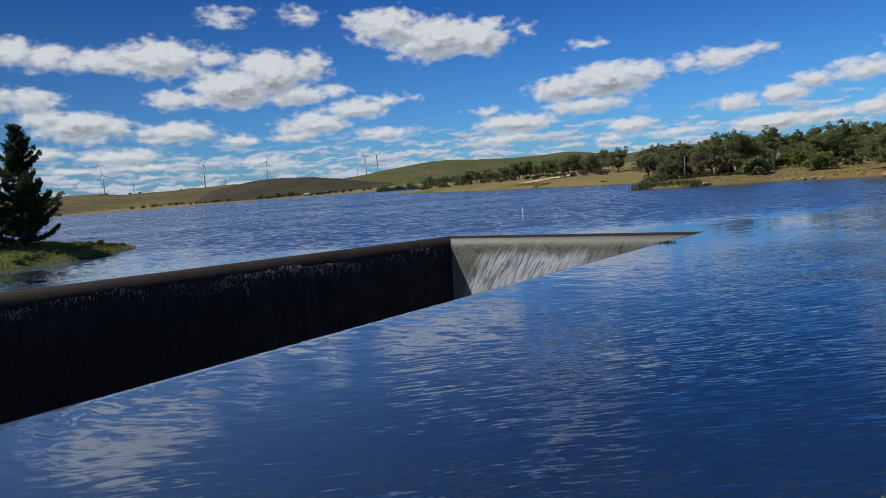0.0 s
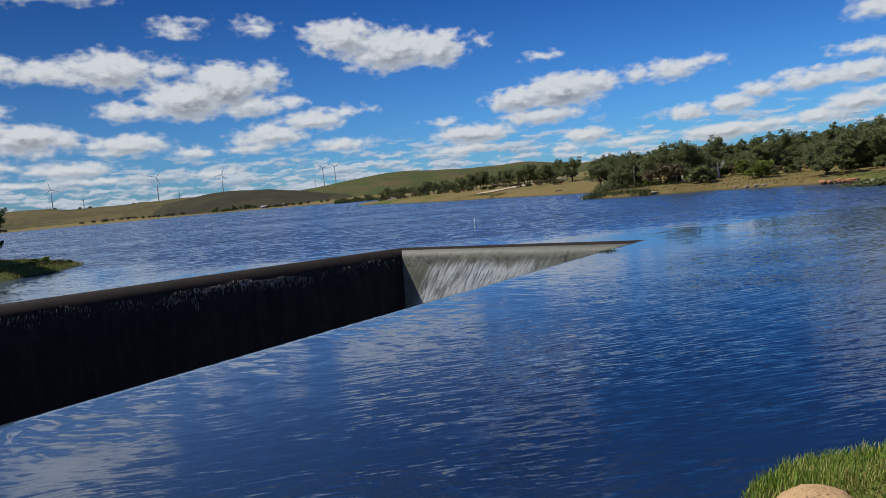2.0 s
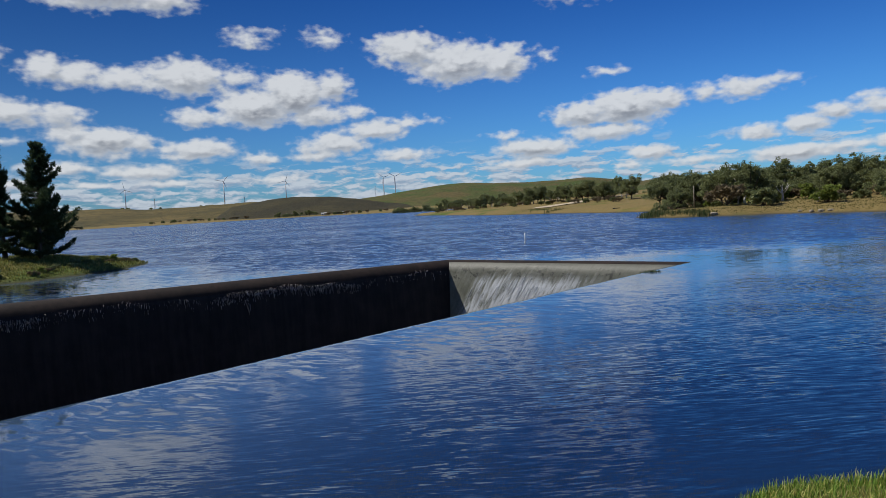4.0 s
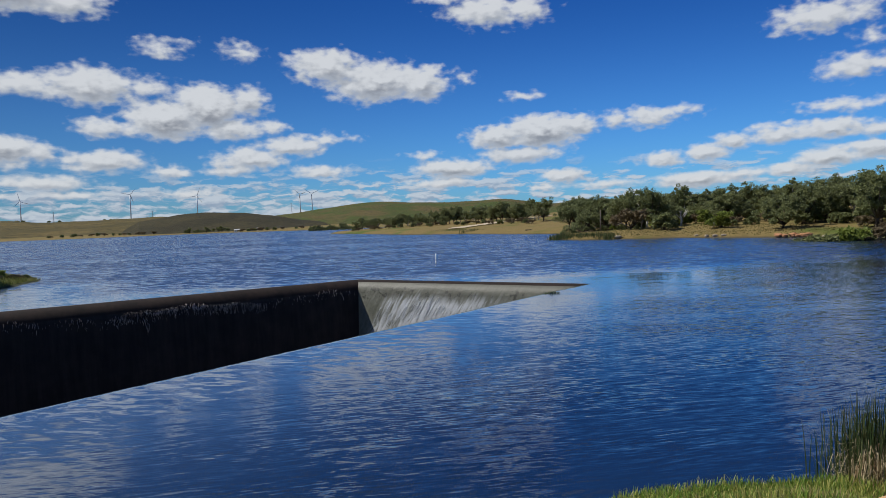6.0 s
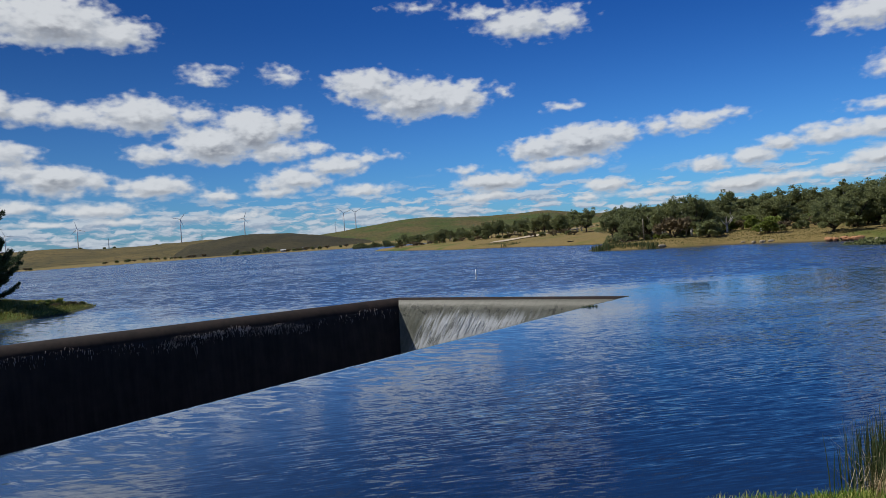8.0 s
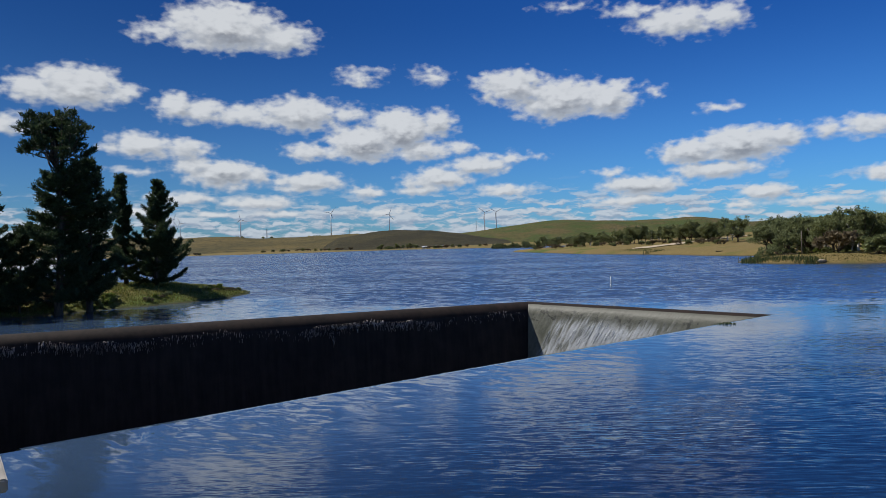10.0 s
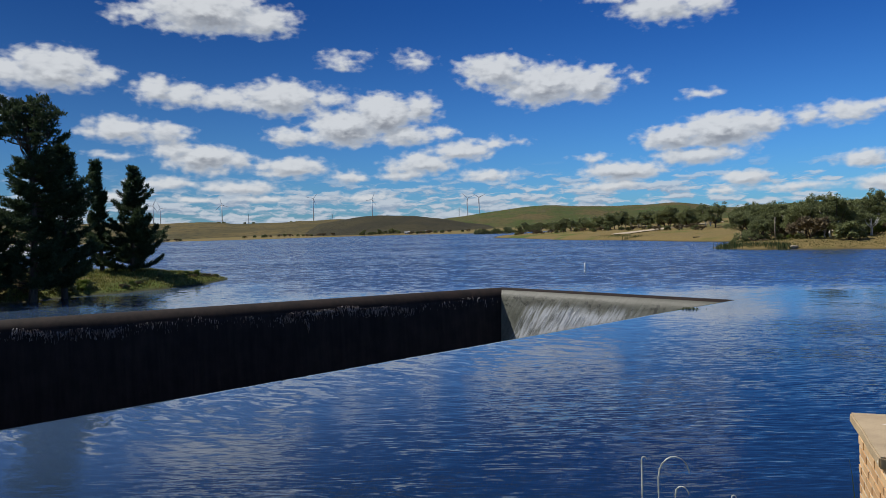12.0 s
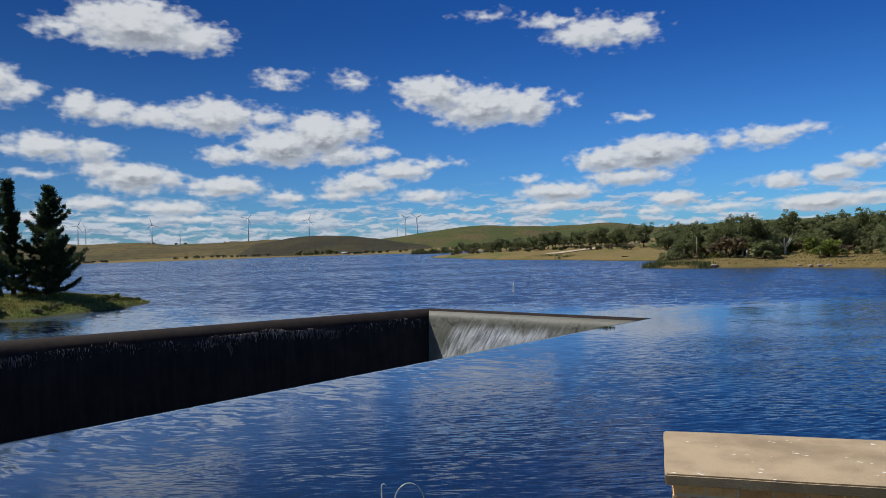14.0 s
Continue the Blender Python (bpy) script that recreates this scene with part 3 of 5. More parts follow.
runs += [(span - 17.6 + 0.1 * k, -1.35 - 0.12 * k, -1.75 - 0.25 * k, 0.05) for k in range(4)]
rivulets("drip_fringe", "small falls of white water", FAR_A, FAR_B, far_in, 1.2, 0.35, 11, runs, 2, FROTH)
runs = []
for k in range(70):
    q = min(1.0, max(0.0, rng_f.gauss(0.42, 0.2)))
    s_at = 3.2 + q * 13.5
    top_h = -rng_f.uniform(1.4, 2.6) + 0.6 * math.sin(s_at)
    runs.append((s_at, top_h, top_h - rng_f.uniform(0.4, 1.4), rng_f.uniform(0.008, 0.02)))
rivulets("corner_fall", "thin white fall down the corner of the basin", FAR_B, NEAR_B, end_in, 1.1, 0.7, 11, [(0.22 + 0.01 * k, -0.4 - 0.7 * k, -1.3 - 0.7 * k, 0.06) for k in range(7)], 5)
rivulets("falling_water", "sheets of white water running down", FAR_B, NEAR_B, end_in, 1.1, 0.7, 11, runs, 3, FOAM, 0.62)

# ---------------------------------------------------------------- hills
def hill(name, label, mat, az0, az1, near, far, peaks, grain=1.0):
    """A hill between two bearings; peaks are bearings and heights in degrees, as seen over the lake."""
    na, nr = 150, 40
    azs = np.linspace(az0, az1, na)
    ts = np.linspace(0, 1, nr)
    A, T = np.meshgrid(azs, ts)
    R = near + (far - near) * T
    el_top = np.interp(A, [q[0] for q in peaks], [q[1] for q in peaks])
    for _ in range(4):
        el_top[:, 1:-1] = (el_top[:, :-2] + 2 * el_top[:, 1:-1] + el_top[:, 2:]) / 4
    el_top += 0.012 * np.sin(A * 2.1) + 0.006 * np.sin(A * 6.3 + 1)
    prof = np.sin(np.clip(T * 1.15, 0, 1) * math.pi / 2) ** 1.3 * np.where(T > 0.87, 1 - (T - 0.87) * 2.5, 1)
    edge = np.clip((A - az0) / 2.0, 0, 1) * np.clip((az1 - A) / 2.0, 0, 1)
    ridge = near + (far - near) * 0.87
    z = (5 + ridge * np.tan(np.radians(el_top))) * prof * edge
    x, y = 2.5 + R * np.sin(np.radians(A)), R * np.cos(np.radians(A))
    z += grain * wave(x, y, 90, 7) * T * edge - 1.5 + 0.0
    v = np.stack([x, y, z], -1).reshape(-1, 3)
    i, j = np.meshgrid(np.arange(nr - 1), np.arange(na - 1), indexing="ij")
    f = np.stack([i * na + j, i * na + j + 1, (i + 1) * na + j + 1, (i + 1) * na + j], -1).reshape(-1, 4)
    ob = quick_mesh(name, v, f, mat, None)
    ob.data.polygons.foreach_set("use_smooth", [True] * len(ob.data.polygons))
    tagged(ob, label, "hill", kind="structure")


hill("hill_1", "low golden grass hills across the lake", HILL_DRY, -62, -6, 1180, 3000, [(-62, 1.2), (-50, 1.4), (-40, 1.15), (-34, 1.25), (-30.6, 1.1), (-27.1, 1.18), (-25, 0.95), (-23.5, 0.95), (-20, 1.05), (-17, 1.15), (-12, 0.9), (-8, 0.7)], 1.0)
hill("hill_2", "hill on the far shore, cloud shadow put into its dark colour", HILL_DARK, -20.5, -2.5, 1130, 1700, [(-20.5, 0.75), (-17.5, 1.0), (-15.5, 1.33), (-13.4, 1.42), (-10.6, 1.28), (-8.5, 0.98), (-6.5, 0.6), (-4, 0.3)], 0.5)
hill("hill_3", "long green and tawny grazing hill", HILL_GREEN, -15, 62, 1250, 2600, [(-15, 0.4), (-10, 0.8), (-7.8, 1.02), (-5.9, 1.2), (-3.1, 1.55), (-0.7, 1.8), (2.6, 1.62), (5.4, 1.52), (8.2, 1.52), (10.2, 1.66), (12.2, 1.38), (13.5, 1.05), (15.2, 1.15), (17.3, 1.25), (26, 1.3), (40, 1.4), (62, 1.4)], 1.0)


# ---------------------------------------------------------------- trees
def needle_sprays(root, centres, axes, lengths, per, rng):
    """Crown of needle sprays: each a tuft of fine blades fanning forward along its twig."""
    c = np.repeat(np.asarray(centres, float), per, axis=0)
    ax = np.repeat(np.asarray(axes, float), per, axis=0)
    ln = np.repeat(np.asarray(lengths, float), per)
    n = len(c)
    d = ax * 0.75 + rng.normal(size=(n, 3)) * 0.48
    d[:, 2] += 0.18
    d /= np.linalg.norm(d, axis=1)[:, None]
    c = c + ax * (ln * (rng.random(n) - 0.5))[:, None] + rng.normal(size=(n, 3)) * (0.20 * ln)[:, None] * np.array([1, 1, 0.55])
    w = np.cross(d, rng.normal(size=(n, 3)))
    w /= np.linalg.norm(w, axis=1)[:, None]
    k = (0.20 + 0.20 * rng.random(n))[:, None]
    v = np.stack([c, c + d * k * 0.5 + w * 0.045, c + d * k, c + d * k * 0.5 - w * 0.045], axis=1).reshape(-1, 3)
    quick_mesh("crown", v, np.arange(4 * n).reshape(-1, 4), PINE_LEAF, root)


def bough(pieces, centres, axes, lengths, base, th, L, up, rng, start=0.3, thick=0.05):
    """One limb that sweeps out and turns up at its end, with side twigs that carry sprays."""
    out = np.array([math.cos(th), math.sin(th), 0.0])
    side = np.array([-out[1], out[0], 0.0])
    base = np.asarray(base, float)

    def on(q):
        return base + out * L * q + np.array([0, 0, up * (0.25 * q + 0.75 * q * q * q)])

    pieces.append(tube([tuple(on(q)) for q in (0.0, 0.4, 0.75, 1.0)], [thick, thick * 0.7, thick * 0.4, 0.012], 5))
    steps = max(3, int(L * 2.6))
    for i in range(steps + 1):
        q = start + (1 - start) * i / steps
        at = on(q)
        ahead = on(min(1.0, q + 0.08)) - on(q - 0.05)
        ahead /= np.linalg.norm(ahead)
        reach = 0.30 * L * (1.08 - q) + 0.05 * min(L, 2.0)
        for sgn in (-1, 0, 1):
            d = ahead + side * sgn * 0.9 + np.array([0, 0, 0.15])
            d /= np.linalg.norm(d)
            tw = reach * (0.6 + 0.7 * rng.random()) if sgn else 0.25
            for m in ((0.5, 1.0) if tw > 0.5 else (0.8,)):
                centres.append(at + d * tw * m + rng.normal(size=3) * 0.05)
                axes.append(d)
                lengths.append(0.34 + 0.22 * rng.random())


def conifer(height, width, seed, bare=0.12, gap=0.12, lean=0.0, column=0.0, spacing=0.55, per=27):
    """A pine with whorled, upswept boughs. column: 0 for a cone, 1 for an uneven pillar."""
    rng = np.random.default_rng(seed)
    root = new("pine_tree")
    bend = lambda k: np.array([lean * k * k * height * 0.1 + 0.12 * math.sin(4 * k + seed), 0.12 * math.sin(3 * k + seed), height * k])
    ks = np.linspace(0, 0.985, 9)
    pieces = [tube([tuple(bend(k)) for k in ks], [0.020 * height * (1 - 0.94 * k) + 0.01 for k in ks], 8)]
    centres, axes, lengths = [], [], []
    levels = int(height * (1 - bare) / spacing)
    phase = rng.random(4) * 6.3
    for i in range(levels):
        k = bare + (1 - bare) * (i + 0.3 * rng.random()) / levels
        u = (k - bare) / (1 - bare)
        cone = (1 - u) ** 1.05 * min(1.0, 0.80 + 1.2 * u)
        pillar = (0.55 + 0.45 * math.sin(math.pi * min(1, u * 1.05)) ** 0.6) * (1 - u ** 5)
        for b in range(rng.integers(4, 7)):
            if rng.random() < gap:
                continue
            th = rng.random() * 2 * math.pi
            lump = 1 + 0.28 * math.sin(3 * th + phase[0] + 9 * u) + 0.22 * math.sin(14 * u + phase[1] + th)
            L = max(0.14, width * (cone * (1 - column) + pillar * column) * lump * (0.62 + 0.5 * rng.random()))
            bough(pieces, centres, axes, lengths, bend(k), th, L, L * (0.22 + 0.35 * u + 0.22 * rng.random()), rng, 0.22, 0.02 + 0.012 * L)
    top = bend(0.985)
    for q in range(5):
        centres.append(top + np.array([0, 0, -0.25 * q]))
        axes.append(np.array([0, 0, 1.0]))
        lengths.append(0.4)
    mesh_object("trunk", *merge(pieces), BARK, root, True)
    needle_sprays(root, centres, axes, lengths, per, rng)
    return root


def old_pine(height, seed):
    """A tall pine: a ragged pillar of boughs below, then bare stem and forked limbs under an open, rounded top."""
    rng = np.random.default_rng(seed)
    root = new("pine_tree")
    stem = lambda k: np.array([0.35 * math.sin(3.2 * k), 0.2 * math.sin(3 * k), height * k])
    ks = np.linspace(0, 0.84, 10)
    pieces = [tube([tuple(stem(k)) for k in ks], [0.36 * (1 - 0.72 * k) for k in ks], 8)]
    centres, axes, lengths = [], [], []
    for i in range(130):
        k = 0.07 + 0.62 * (i + rng.random()) / 130
        th = rng.random() * 2 * math.pi
        u = (k - 0.07) / 0.62
        L = (3.3 - 1.5 * u + 0.9 * math.sin(11 * u + 2 * th)) * (0.55 + 0.55 * rng.random())
        bough(pieces, centres, axes, lengths, stem(k), th, L, L * (0.15 + 0.3 * rng.random()), rng, 0.3, 0.06)
    for i in range(34):
        k = 0.64 + 0.19 * rng.random()
        th = rng.random() * 2 * math.pi
        r = 2.45 * math.sqrt(rng.random()) + 0.15
        base = stem(k)
        tip_z = max(base[2] + 0.5, height * (0.985 - 0.06 * (r / 2.4) ** 2 - 0.15 * rng.random() ** 1.5))
        tip = np.array([base[0] + r * math.cos(th), base[1] + r * math.sin(th), tip_z])
        mid = base * 0.5 + tip * 0.5 + np.array([0.25 * rng.normal(), 0.25 * rng.normal(), -0.18 * (tip_z - base[2])])
        pieces.append(tube([tuple(base), tuple(mid), tuple(tip)], [0.09, 0.055, 0.02], 5))
        for c in range(24):
            g = rng.normal(size=3)
            g /= np.linalg.norm(g)
            at = mid + (tip - mid) * (1.0 if c < 16 else 0.55)
            centres.append(at + g * np.array([0.62, 0.62, 0.36]) * (0.4 + 0.6 * rng.random()) + np.array([0, 0, 0.08]))
            up = g + np.array([0, 0, 0.8])
            axes.append(up / np.linalg.norm(up))
            lengths.append(0.34)
    for i, (k, th, L) in enumerate(((0.66, -0.5, 3.4), (0.62, 0.3, 3.0), (0.60, -1.0, 3.2), (0.74, 0.2, 3.1), (0.73, -0.7, 2.9))):
        bough(pieces, centres, axes, lengths, stem(k), th, L, L * 0.3, rng, 0.6, 0.09)
    mesh_object("trunk", *merge(pieces), BARK, root, True)
    needle_sprays(root, centres, axes, lengths, 18, rng)
    return root


def broadleaf(name, height, width, seed, leaf_mat, bark, lobes=9, stem=0.3, per=60, size=0.19):
    """A gum tree or a shrub: forking limbs and a crown of uneven lobes of small leaves."""
    rng = np.random.default_rng(seed)
    root = new(name)
    pieces, centres, spread = [], [], []
    fork = height * stem
    r0 = 0.022 * height + 0.03
    pieces.append(tube([(0, 0, -0.3), (0.05 * height * rng.normal() * 0.4, 0, fork * 0.5), (0, 0, fork)], [r0 * 1.3, r0, r0 * 0.8], 7))
    for b in range(lobes):
        th = 2 * math.pi * (b + rng.random()) / lobes * 2.4
        rr = width * 0.5 * (0.15 + 0.75 * rng.random())
        zz = height * (stem + (0.92 - stem) * (0.25 + 0.75 * rng.random()) * (1 - 0.35 * rr / (width * 0.5)))
        tip = Vector((rr * math.cos(th), rr * math.sin(th), zz))
        pieces.append(tube([(0, 0, fork * 0.9), tip * 0.5 + Vector((0, 0, fork * 0.35)), tip], [r0 * 0.55, r0 * 0.35, r0 * 0.12], 5))
        lobe = 0.5 * (0.16 + 0.12 * rng.random()) * (width + height)
        for c in range(9):
            g = rng.normal(size=3)
            g /= np.linalg.norm(g)
            centres.append(tuple(np.array(tip) + g * lobe * (0.35 + 0.55 * rng.random()) * np.array([1, 1, 0.7])))
            spread.append(lobe * (0.25 + 0.2 * rng.random()))
    v, f = merge(pieces)
    mesh_object("trunk", v, f, bark, root, True)
    lv, lf = leaves(centres, spread, per, size, 0.45, rng, 0.75)
    lv[:, 2] = np.maximum(lv[:, 2], 0.02)
    quick_mesh("crown", lv, lf, leaf_mat, root)
    return root


def put(ob, x, y, rz=0.0, s=1.0, sink=0.15, sz=None):
    ob.scale = (s, s, sz or s)
    return copy_thing(ob, pose(x, y, ground_z(x, y) - sink, 0, 0, rz))


def plant(ob, x, y, label, category, group="", rz=0.0, sink=0.15):
    ob.matrix_basis = pose(x, y, ground_z(x, y) - sink, 0, 0, rz)
    return tagged(ob, label, category, group)


# pines on the spit
plant(old_pine(18.6, 3), -40.3, 52.5, "tall old dark green pine with an open rounded top", "tree", "pines on the spit")
plant(conifer(14.2, 2.5, 5, 0.10, 0.08, column=0.9), -39.3, 55.5, "dense dark green pine beside the water", "tree", "pines on the spit")
plant(conifer(12.4, 1.7, 8, 0.06, 0.12), -45.2, 69.0, "slender dark green young pine on the spit", "tree", "pines on the spit")
plant(conifer(11.9, 4.4, 11, 0.04, 0.05, lean=0.15, per=28), -41.8, 70.0, "broad dark green young pine on the spit", "tree", "pines on the spit")
plant(conifer(12.0, 3.2, 14, 0.05, 0.1, column=0.6), -45.5, 49.0, "dark green pine on the grassy bank", "tree", "pines on the spit")
plant(conifer(7.0, 2.8, 17, 0.03, 0.1, column=0.4), -43.0, 51.5, "bushy dark green pine at the foot of taller ones", "tree", "pines on the spit")

# gums: a few grown once, then set out along the far banks
rng = random.Random(4)
GUMS = [broadleaf("gum_tree", 8.5, 7.6, 21, GUM_LEAF, BARK, 14, 0.16, 80, 0.165), broadleaf("gum_tree", 8.0, 5.8, 22, GUM_LEAF, BARK_PALE, 12, 0.22, 80, 0.165), broadleaf("gum_tree", 10.0, 8.0, 23, GUM_LEAF, BARK, 16, 0.18, 80, 0.165), broadleaf("gum_tree", 6.5, 7.0, 24, GUM_LEAF, BARK, 13, 0.10, 80, 0.165)]
GUM_LABEL = "grey-green gum tree with a rounded, gappy crown"
for i, g in enumerate(GUMS):
    plant(g, *bearing((17.0, 21.8, 37.6, 41.3)[i], (165, 150, 128, 118)[i]).xy, GUM_LABEL, "tree", "gums on the bank")
for k in range(96):
    a = 15.8 + 29 * k / 96 + rng.uniform(-0.4, 0.4)
    d = 182 - 1.9 * (a - 16) + rng.uniform(-12, 34)
    p = bearing(a, d)
    put(GUMS[rng.randrange(4)], p.x, p.y, rng.uniform(0, 360), rng.uniform(0.6, 1.1))
for a, d, k, sc in ((37.4, 122, 2, 1.0), (40.6, 112, 0, 1.15), (42.6, 110, 2, 1.1), (31.5, 132, 3, 1.15), (22.2, 150, 2, 0.95)):
    p = bearing(a, d)
    put(GUMS[k], p.x, p.y, 40 * k, sc)
for k in range(52):
    a = -1.8 + 15.6 * k / 52 + rng.uniform(-0.2, 0.2)
    d = 400 - 8.0 * (a + 1.5) + rng.uniform(-12, 30)
    p = bearing(a, d)
    put(GUMS[rng.randrange(4)], p.x, p.y, rng.uniform(0, 360), rng.uniform(0.7, 1.05) * (0.82 + 0.025 * a))

# shrubs below the gums
SHRUBS = [broadleaf("shrub", 2.6, 3.4, 31, GUM_LEAF, BARK, 9, 0.06, 26, 0.2), broadleaf("shrub", 2.4, 3.6, 32, OLIVE_LEAF, BARK, 9, 0.06, 26, 0.2), broadleaf("shrub", 3.4, 4.0, 33, LIME_LEAF, BARK, 10, 0.06, 28, 0.22)]
SHRUB_LABELS = ["dull green shrub on the bank", "brownish olive shrub in dry grass", "bright green leafy shrub"]
for i, g in enumerate(SHRUBS):
    plant(g, *bearing((23.0, 20.5, 35.5)[i], (142, 148, 118)[i]).xy, SHRUB_LABELS[i], "shrub", "shrubs on the bank")
for k in range(60):
    a = 16.2 + 29 * k / 60 + rng.uniform(-0.5, 0.5)
    d = 173 - 1.85 * (a - 16) + rng.uniform(-8, 14)
    p = bearing(a, d)
    put(SHRUBS[rng.choice((0, 1, 1, 0, 2))], p.x, p.y, rng.uniform(0, 360), rng.uniform(0.6, 1.15))
for a, d, k, sc in ((33.2, 108, 0, 1.7), (34.3, 107, 0, 1.75), (35.4, 108, 2, 1.5), (36.4, 109, 0, 1.6), (27.2, 140, 2, 1.2), (38.5, 112, 1, 1.4), (37.4, 110, 1, 1.4), (41.5, 101, 0, 0.6)):
    p = bearing(a, d)
    put(SHRUBS[k], p.x, p.y, 60 * k, sc)
for k in range(26):
    a = -2 + 15.5 * k / 26 + rng.uniform(-0.3, 0.3)
    p = bearing(a, 372 - 8.2 * (a + 1.5) + rng.uniform(-6, 14))
    put(SHRUBS[rng.choice((0, 0, 1))], p.x, p.y, rng.uniform(0, 360), rng.uniform(0.7, 1.2))
for k in range(34):
    q = k / 34
    p = Vector((-34.6, 76.5)).lerp(Vector((-37.0, 60.5)), min(1, q * 1.4)) if q < 0.7 else Vector((-38.0, 59.5)).lerp(Vector((-44.5, 49.5)), (q - 0.7) / 0.3)
    put(SHRUBS[rng.choice((0, 2, 0, 1))], p.x - rng.uniform(0.6, 2.0), p.y + rng.uniform(-0.5, 0.5), rng.uniform(0, 360), rng.uniform(0.16, 0.30) if q < 0.7 else rng.uniform(0.35, 0.8))
for k in range(9):
    put(SHRUBS[0], -44.0 - rng.uniform(0, 9), 50 + rng.uniform(0, 20), rng.uniform(0, 360), rng.uniform(0.5, 0.9))

# belts of trees along the far shore and on the skyline
for lo, hi, n, d0 in ((-33, -28.5, 10, 1120), (-24.5, -17.0, 16, 1165), (-15.0, -11.5, 16, 1105), (-11, -8.6, 8, 1040), (-8.2, -4.6, 5, 1010), (-5.4, -2.0, 14, 700)):
    for k in range(n):
        a = lo + (hi - lo) * (k + rng.random()) / n
        p = bearing(a, d0 + rng.uniform(0, 25))
        put(GUMS[rng.randrange(4)] if n > 9 and lo > -20 else SHRUBS[rng.randrange(2)], p.x, p.y, rng.uniform(0, 360), rng.uniform(0.7, 1.2) * (1.0 if lo > -20 and n > 9 else 2.2))
for k in range(16):
    a = -29 + rng.uniform(0, 3.4) if k < 10 else rng.uniform(-24, -19)
    m = pose(*bearing(a, 2650).xy, 5 + 2650 * math.tan(radians(1.03)) - 4, 0, 0, 50 * k)
    copy_thing(SHRUBS[0], m @ Matrix.Scale(3.2 if k < 10 else 2.2, 4))


def dead_tree(at, height):
    """A bare white tree: trunk and forked limbs."""
    root = thing("dead_tree", at, "bare white dead gum tree with forked limbs", "tree")
    rng_d = np.random.default_rng(6)
    mesh_object("trunk", *tube([(0, 0, -0.3), (0.1, 0, height * 0.25), (-0.05, 0.1, height * 0.5)], [0.24, 0.2, 0.15], 8), BARK_PALE, root, True)
    for k in range(4):
        th, up = 0.9 * k * 2.4, height * (0.28 + 0.03 * k)
        L = height * (0.30 + 0.2 * rng_d.random())
        tip = (L * 0.75 * math.cos(th), L * 0.75 * math.sin(th), up + L)
        mid = (L * 0.45 * math.cos(th), L * 0.45 * math.sin(th), up + L * 0.4)
        twig = (tip[0] * 1.25, tip[1] * 0.6, tip[2] - 0.1 * L)
        mesh_object("limb", *merge([tube([(0, 0, up), mid, tip], [0.11, 0.08, 0.03], 6), tube([mid, twig], [0.05, 0.02], 5)]), BARK_PALE, root, True)


p = bearing(24.3, 150)
dead_tree((p.x, p.y, ground_z(p.x, p.y)), 4.5)


# ---------------------------------------------------------------- wind turbines and pylons
def turbine(at, hub_z, blade, turn, wheel, label):
    base = -25.0
    root = thing("wind_turbine", at, label, "wind turbine", "wind turbines on the ridge", turn)
    mesh_object("tower", *tube([(0, 0, base), (0, 0, hub_z * 0.5), (0, 0, hub_z - 1.5)], [2.4, 2.0, 1.5], 12), TURBINE_WHITE, root, True)
    mesh_object("nacelle", *tube([(0, -4, hub_z), (0, -3, hub_z), (0, 5, hub_z), (0, 6, hub_z)], [1.4, 2.0, 2.0, 1.2], 10), TURBINE_WHITE, root, True)
    mesh_object("hub", *tube([(0, -6.4, hub_z), (0, -5.8, hub_z), (0, -4, hub_z)], [0.4, 1.5, 1.7], 10), TURBINE_WHITE, root, True)
    for k in range(3):
        th = radians(wheel + 120 * k)
        d, w = Vector((math.sin(th), 0, math.cos(th))), Vector((math.cos(th), 0, -math.sin(th)))
        c = Vector((0, -5.0, hub_z))
        vs = []
        for q, chord in ((0.03, 1.0), (0.2, 2.5), (0.6, 1.6), (1.0, 0.5)):
            m = c + d * blade * q
            vs += [m - w * chord * 0.35 + Vector((0, 0.25, 0)), m + w * chord * 0.65, m - w * chord * 0.35 - Vector((0, 0.35, 0))]
        fs = [(0, 2, 1), (9, 10, 11)] + [(3 * i + a, 3 * i + b, 3 * i + 3 + b, 3 * i + 3 + a) for i in range(3) for a, b in ((0, 1), (1, 2), (2, 0))]
        mesh_object("blade", vs, fs, TURBINE_WHITE, root)


for k, (a, e, dist, w) in enumerate(((-30.7, 2.50, 3200, 25), (-30.2, 2.30, 3900, 95), (-25.7, 2.50, 3300, -12), (-18.6, 2.88, 3100, 40), (-13.85, 2.68, 3200, 22), (-6.0, 2.60, 3200, 70), (-5.05, 2.62, 3100, 64))):
    p = bearing(a, dist)
    foot = dist * math.tan(radians(1.0))
    turbine((p.x, p.y, foot), 5 + dist * math.tan(radians(e)) - foot, 36, -a + (8 if k % 2 else -6), w, "white three-bladed wind turbine standing on a distant ridge")


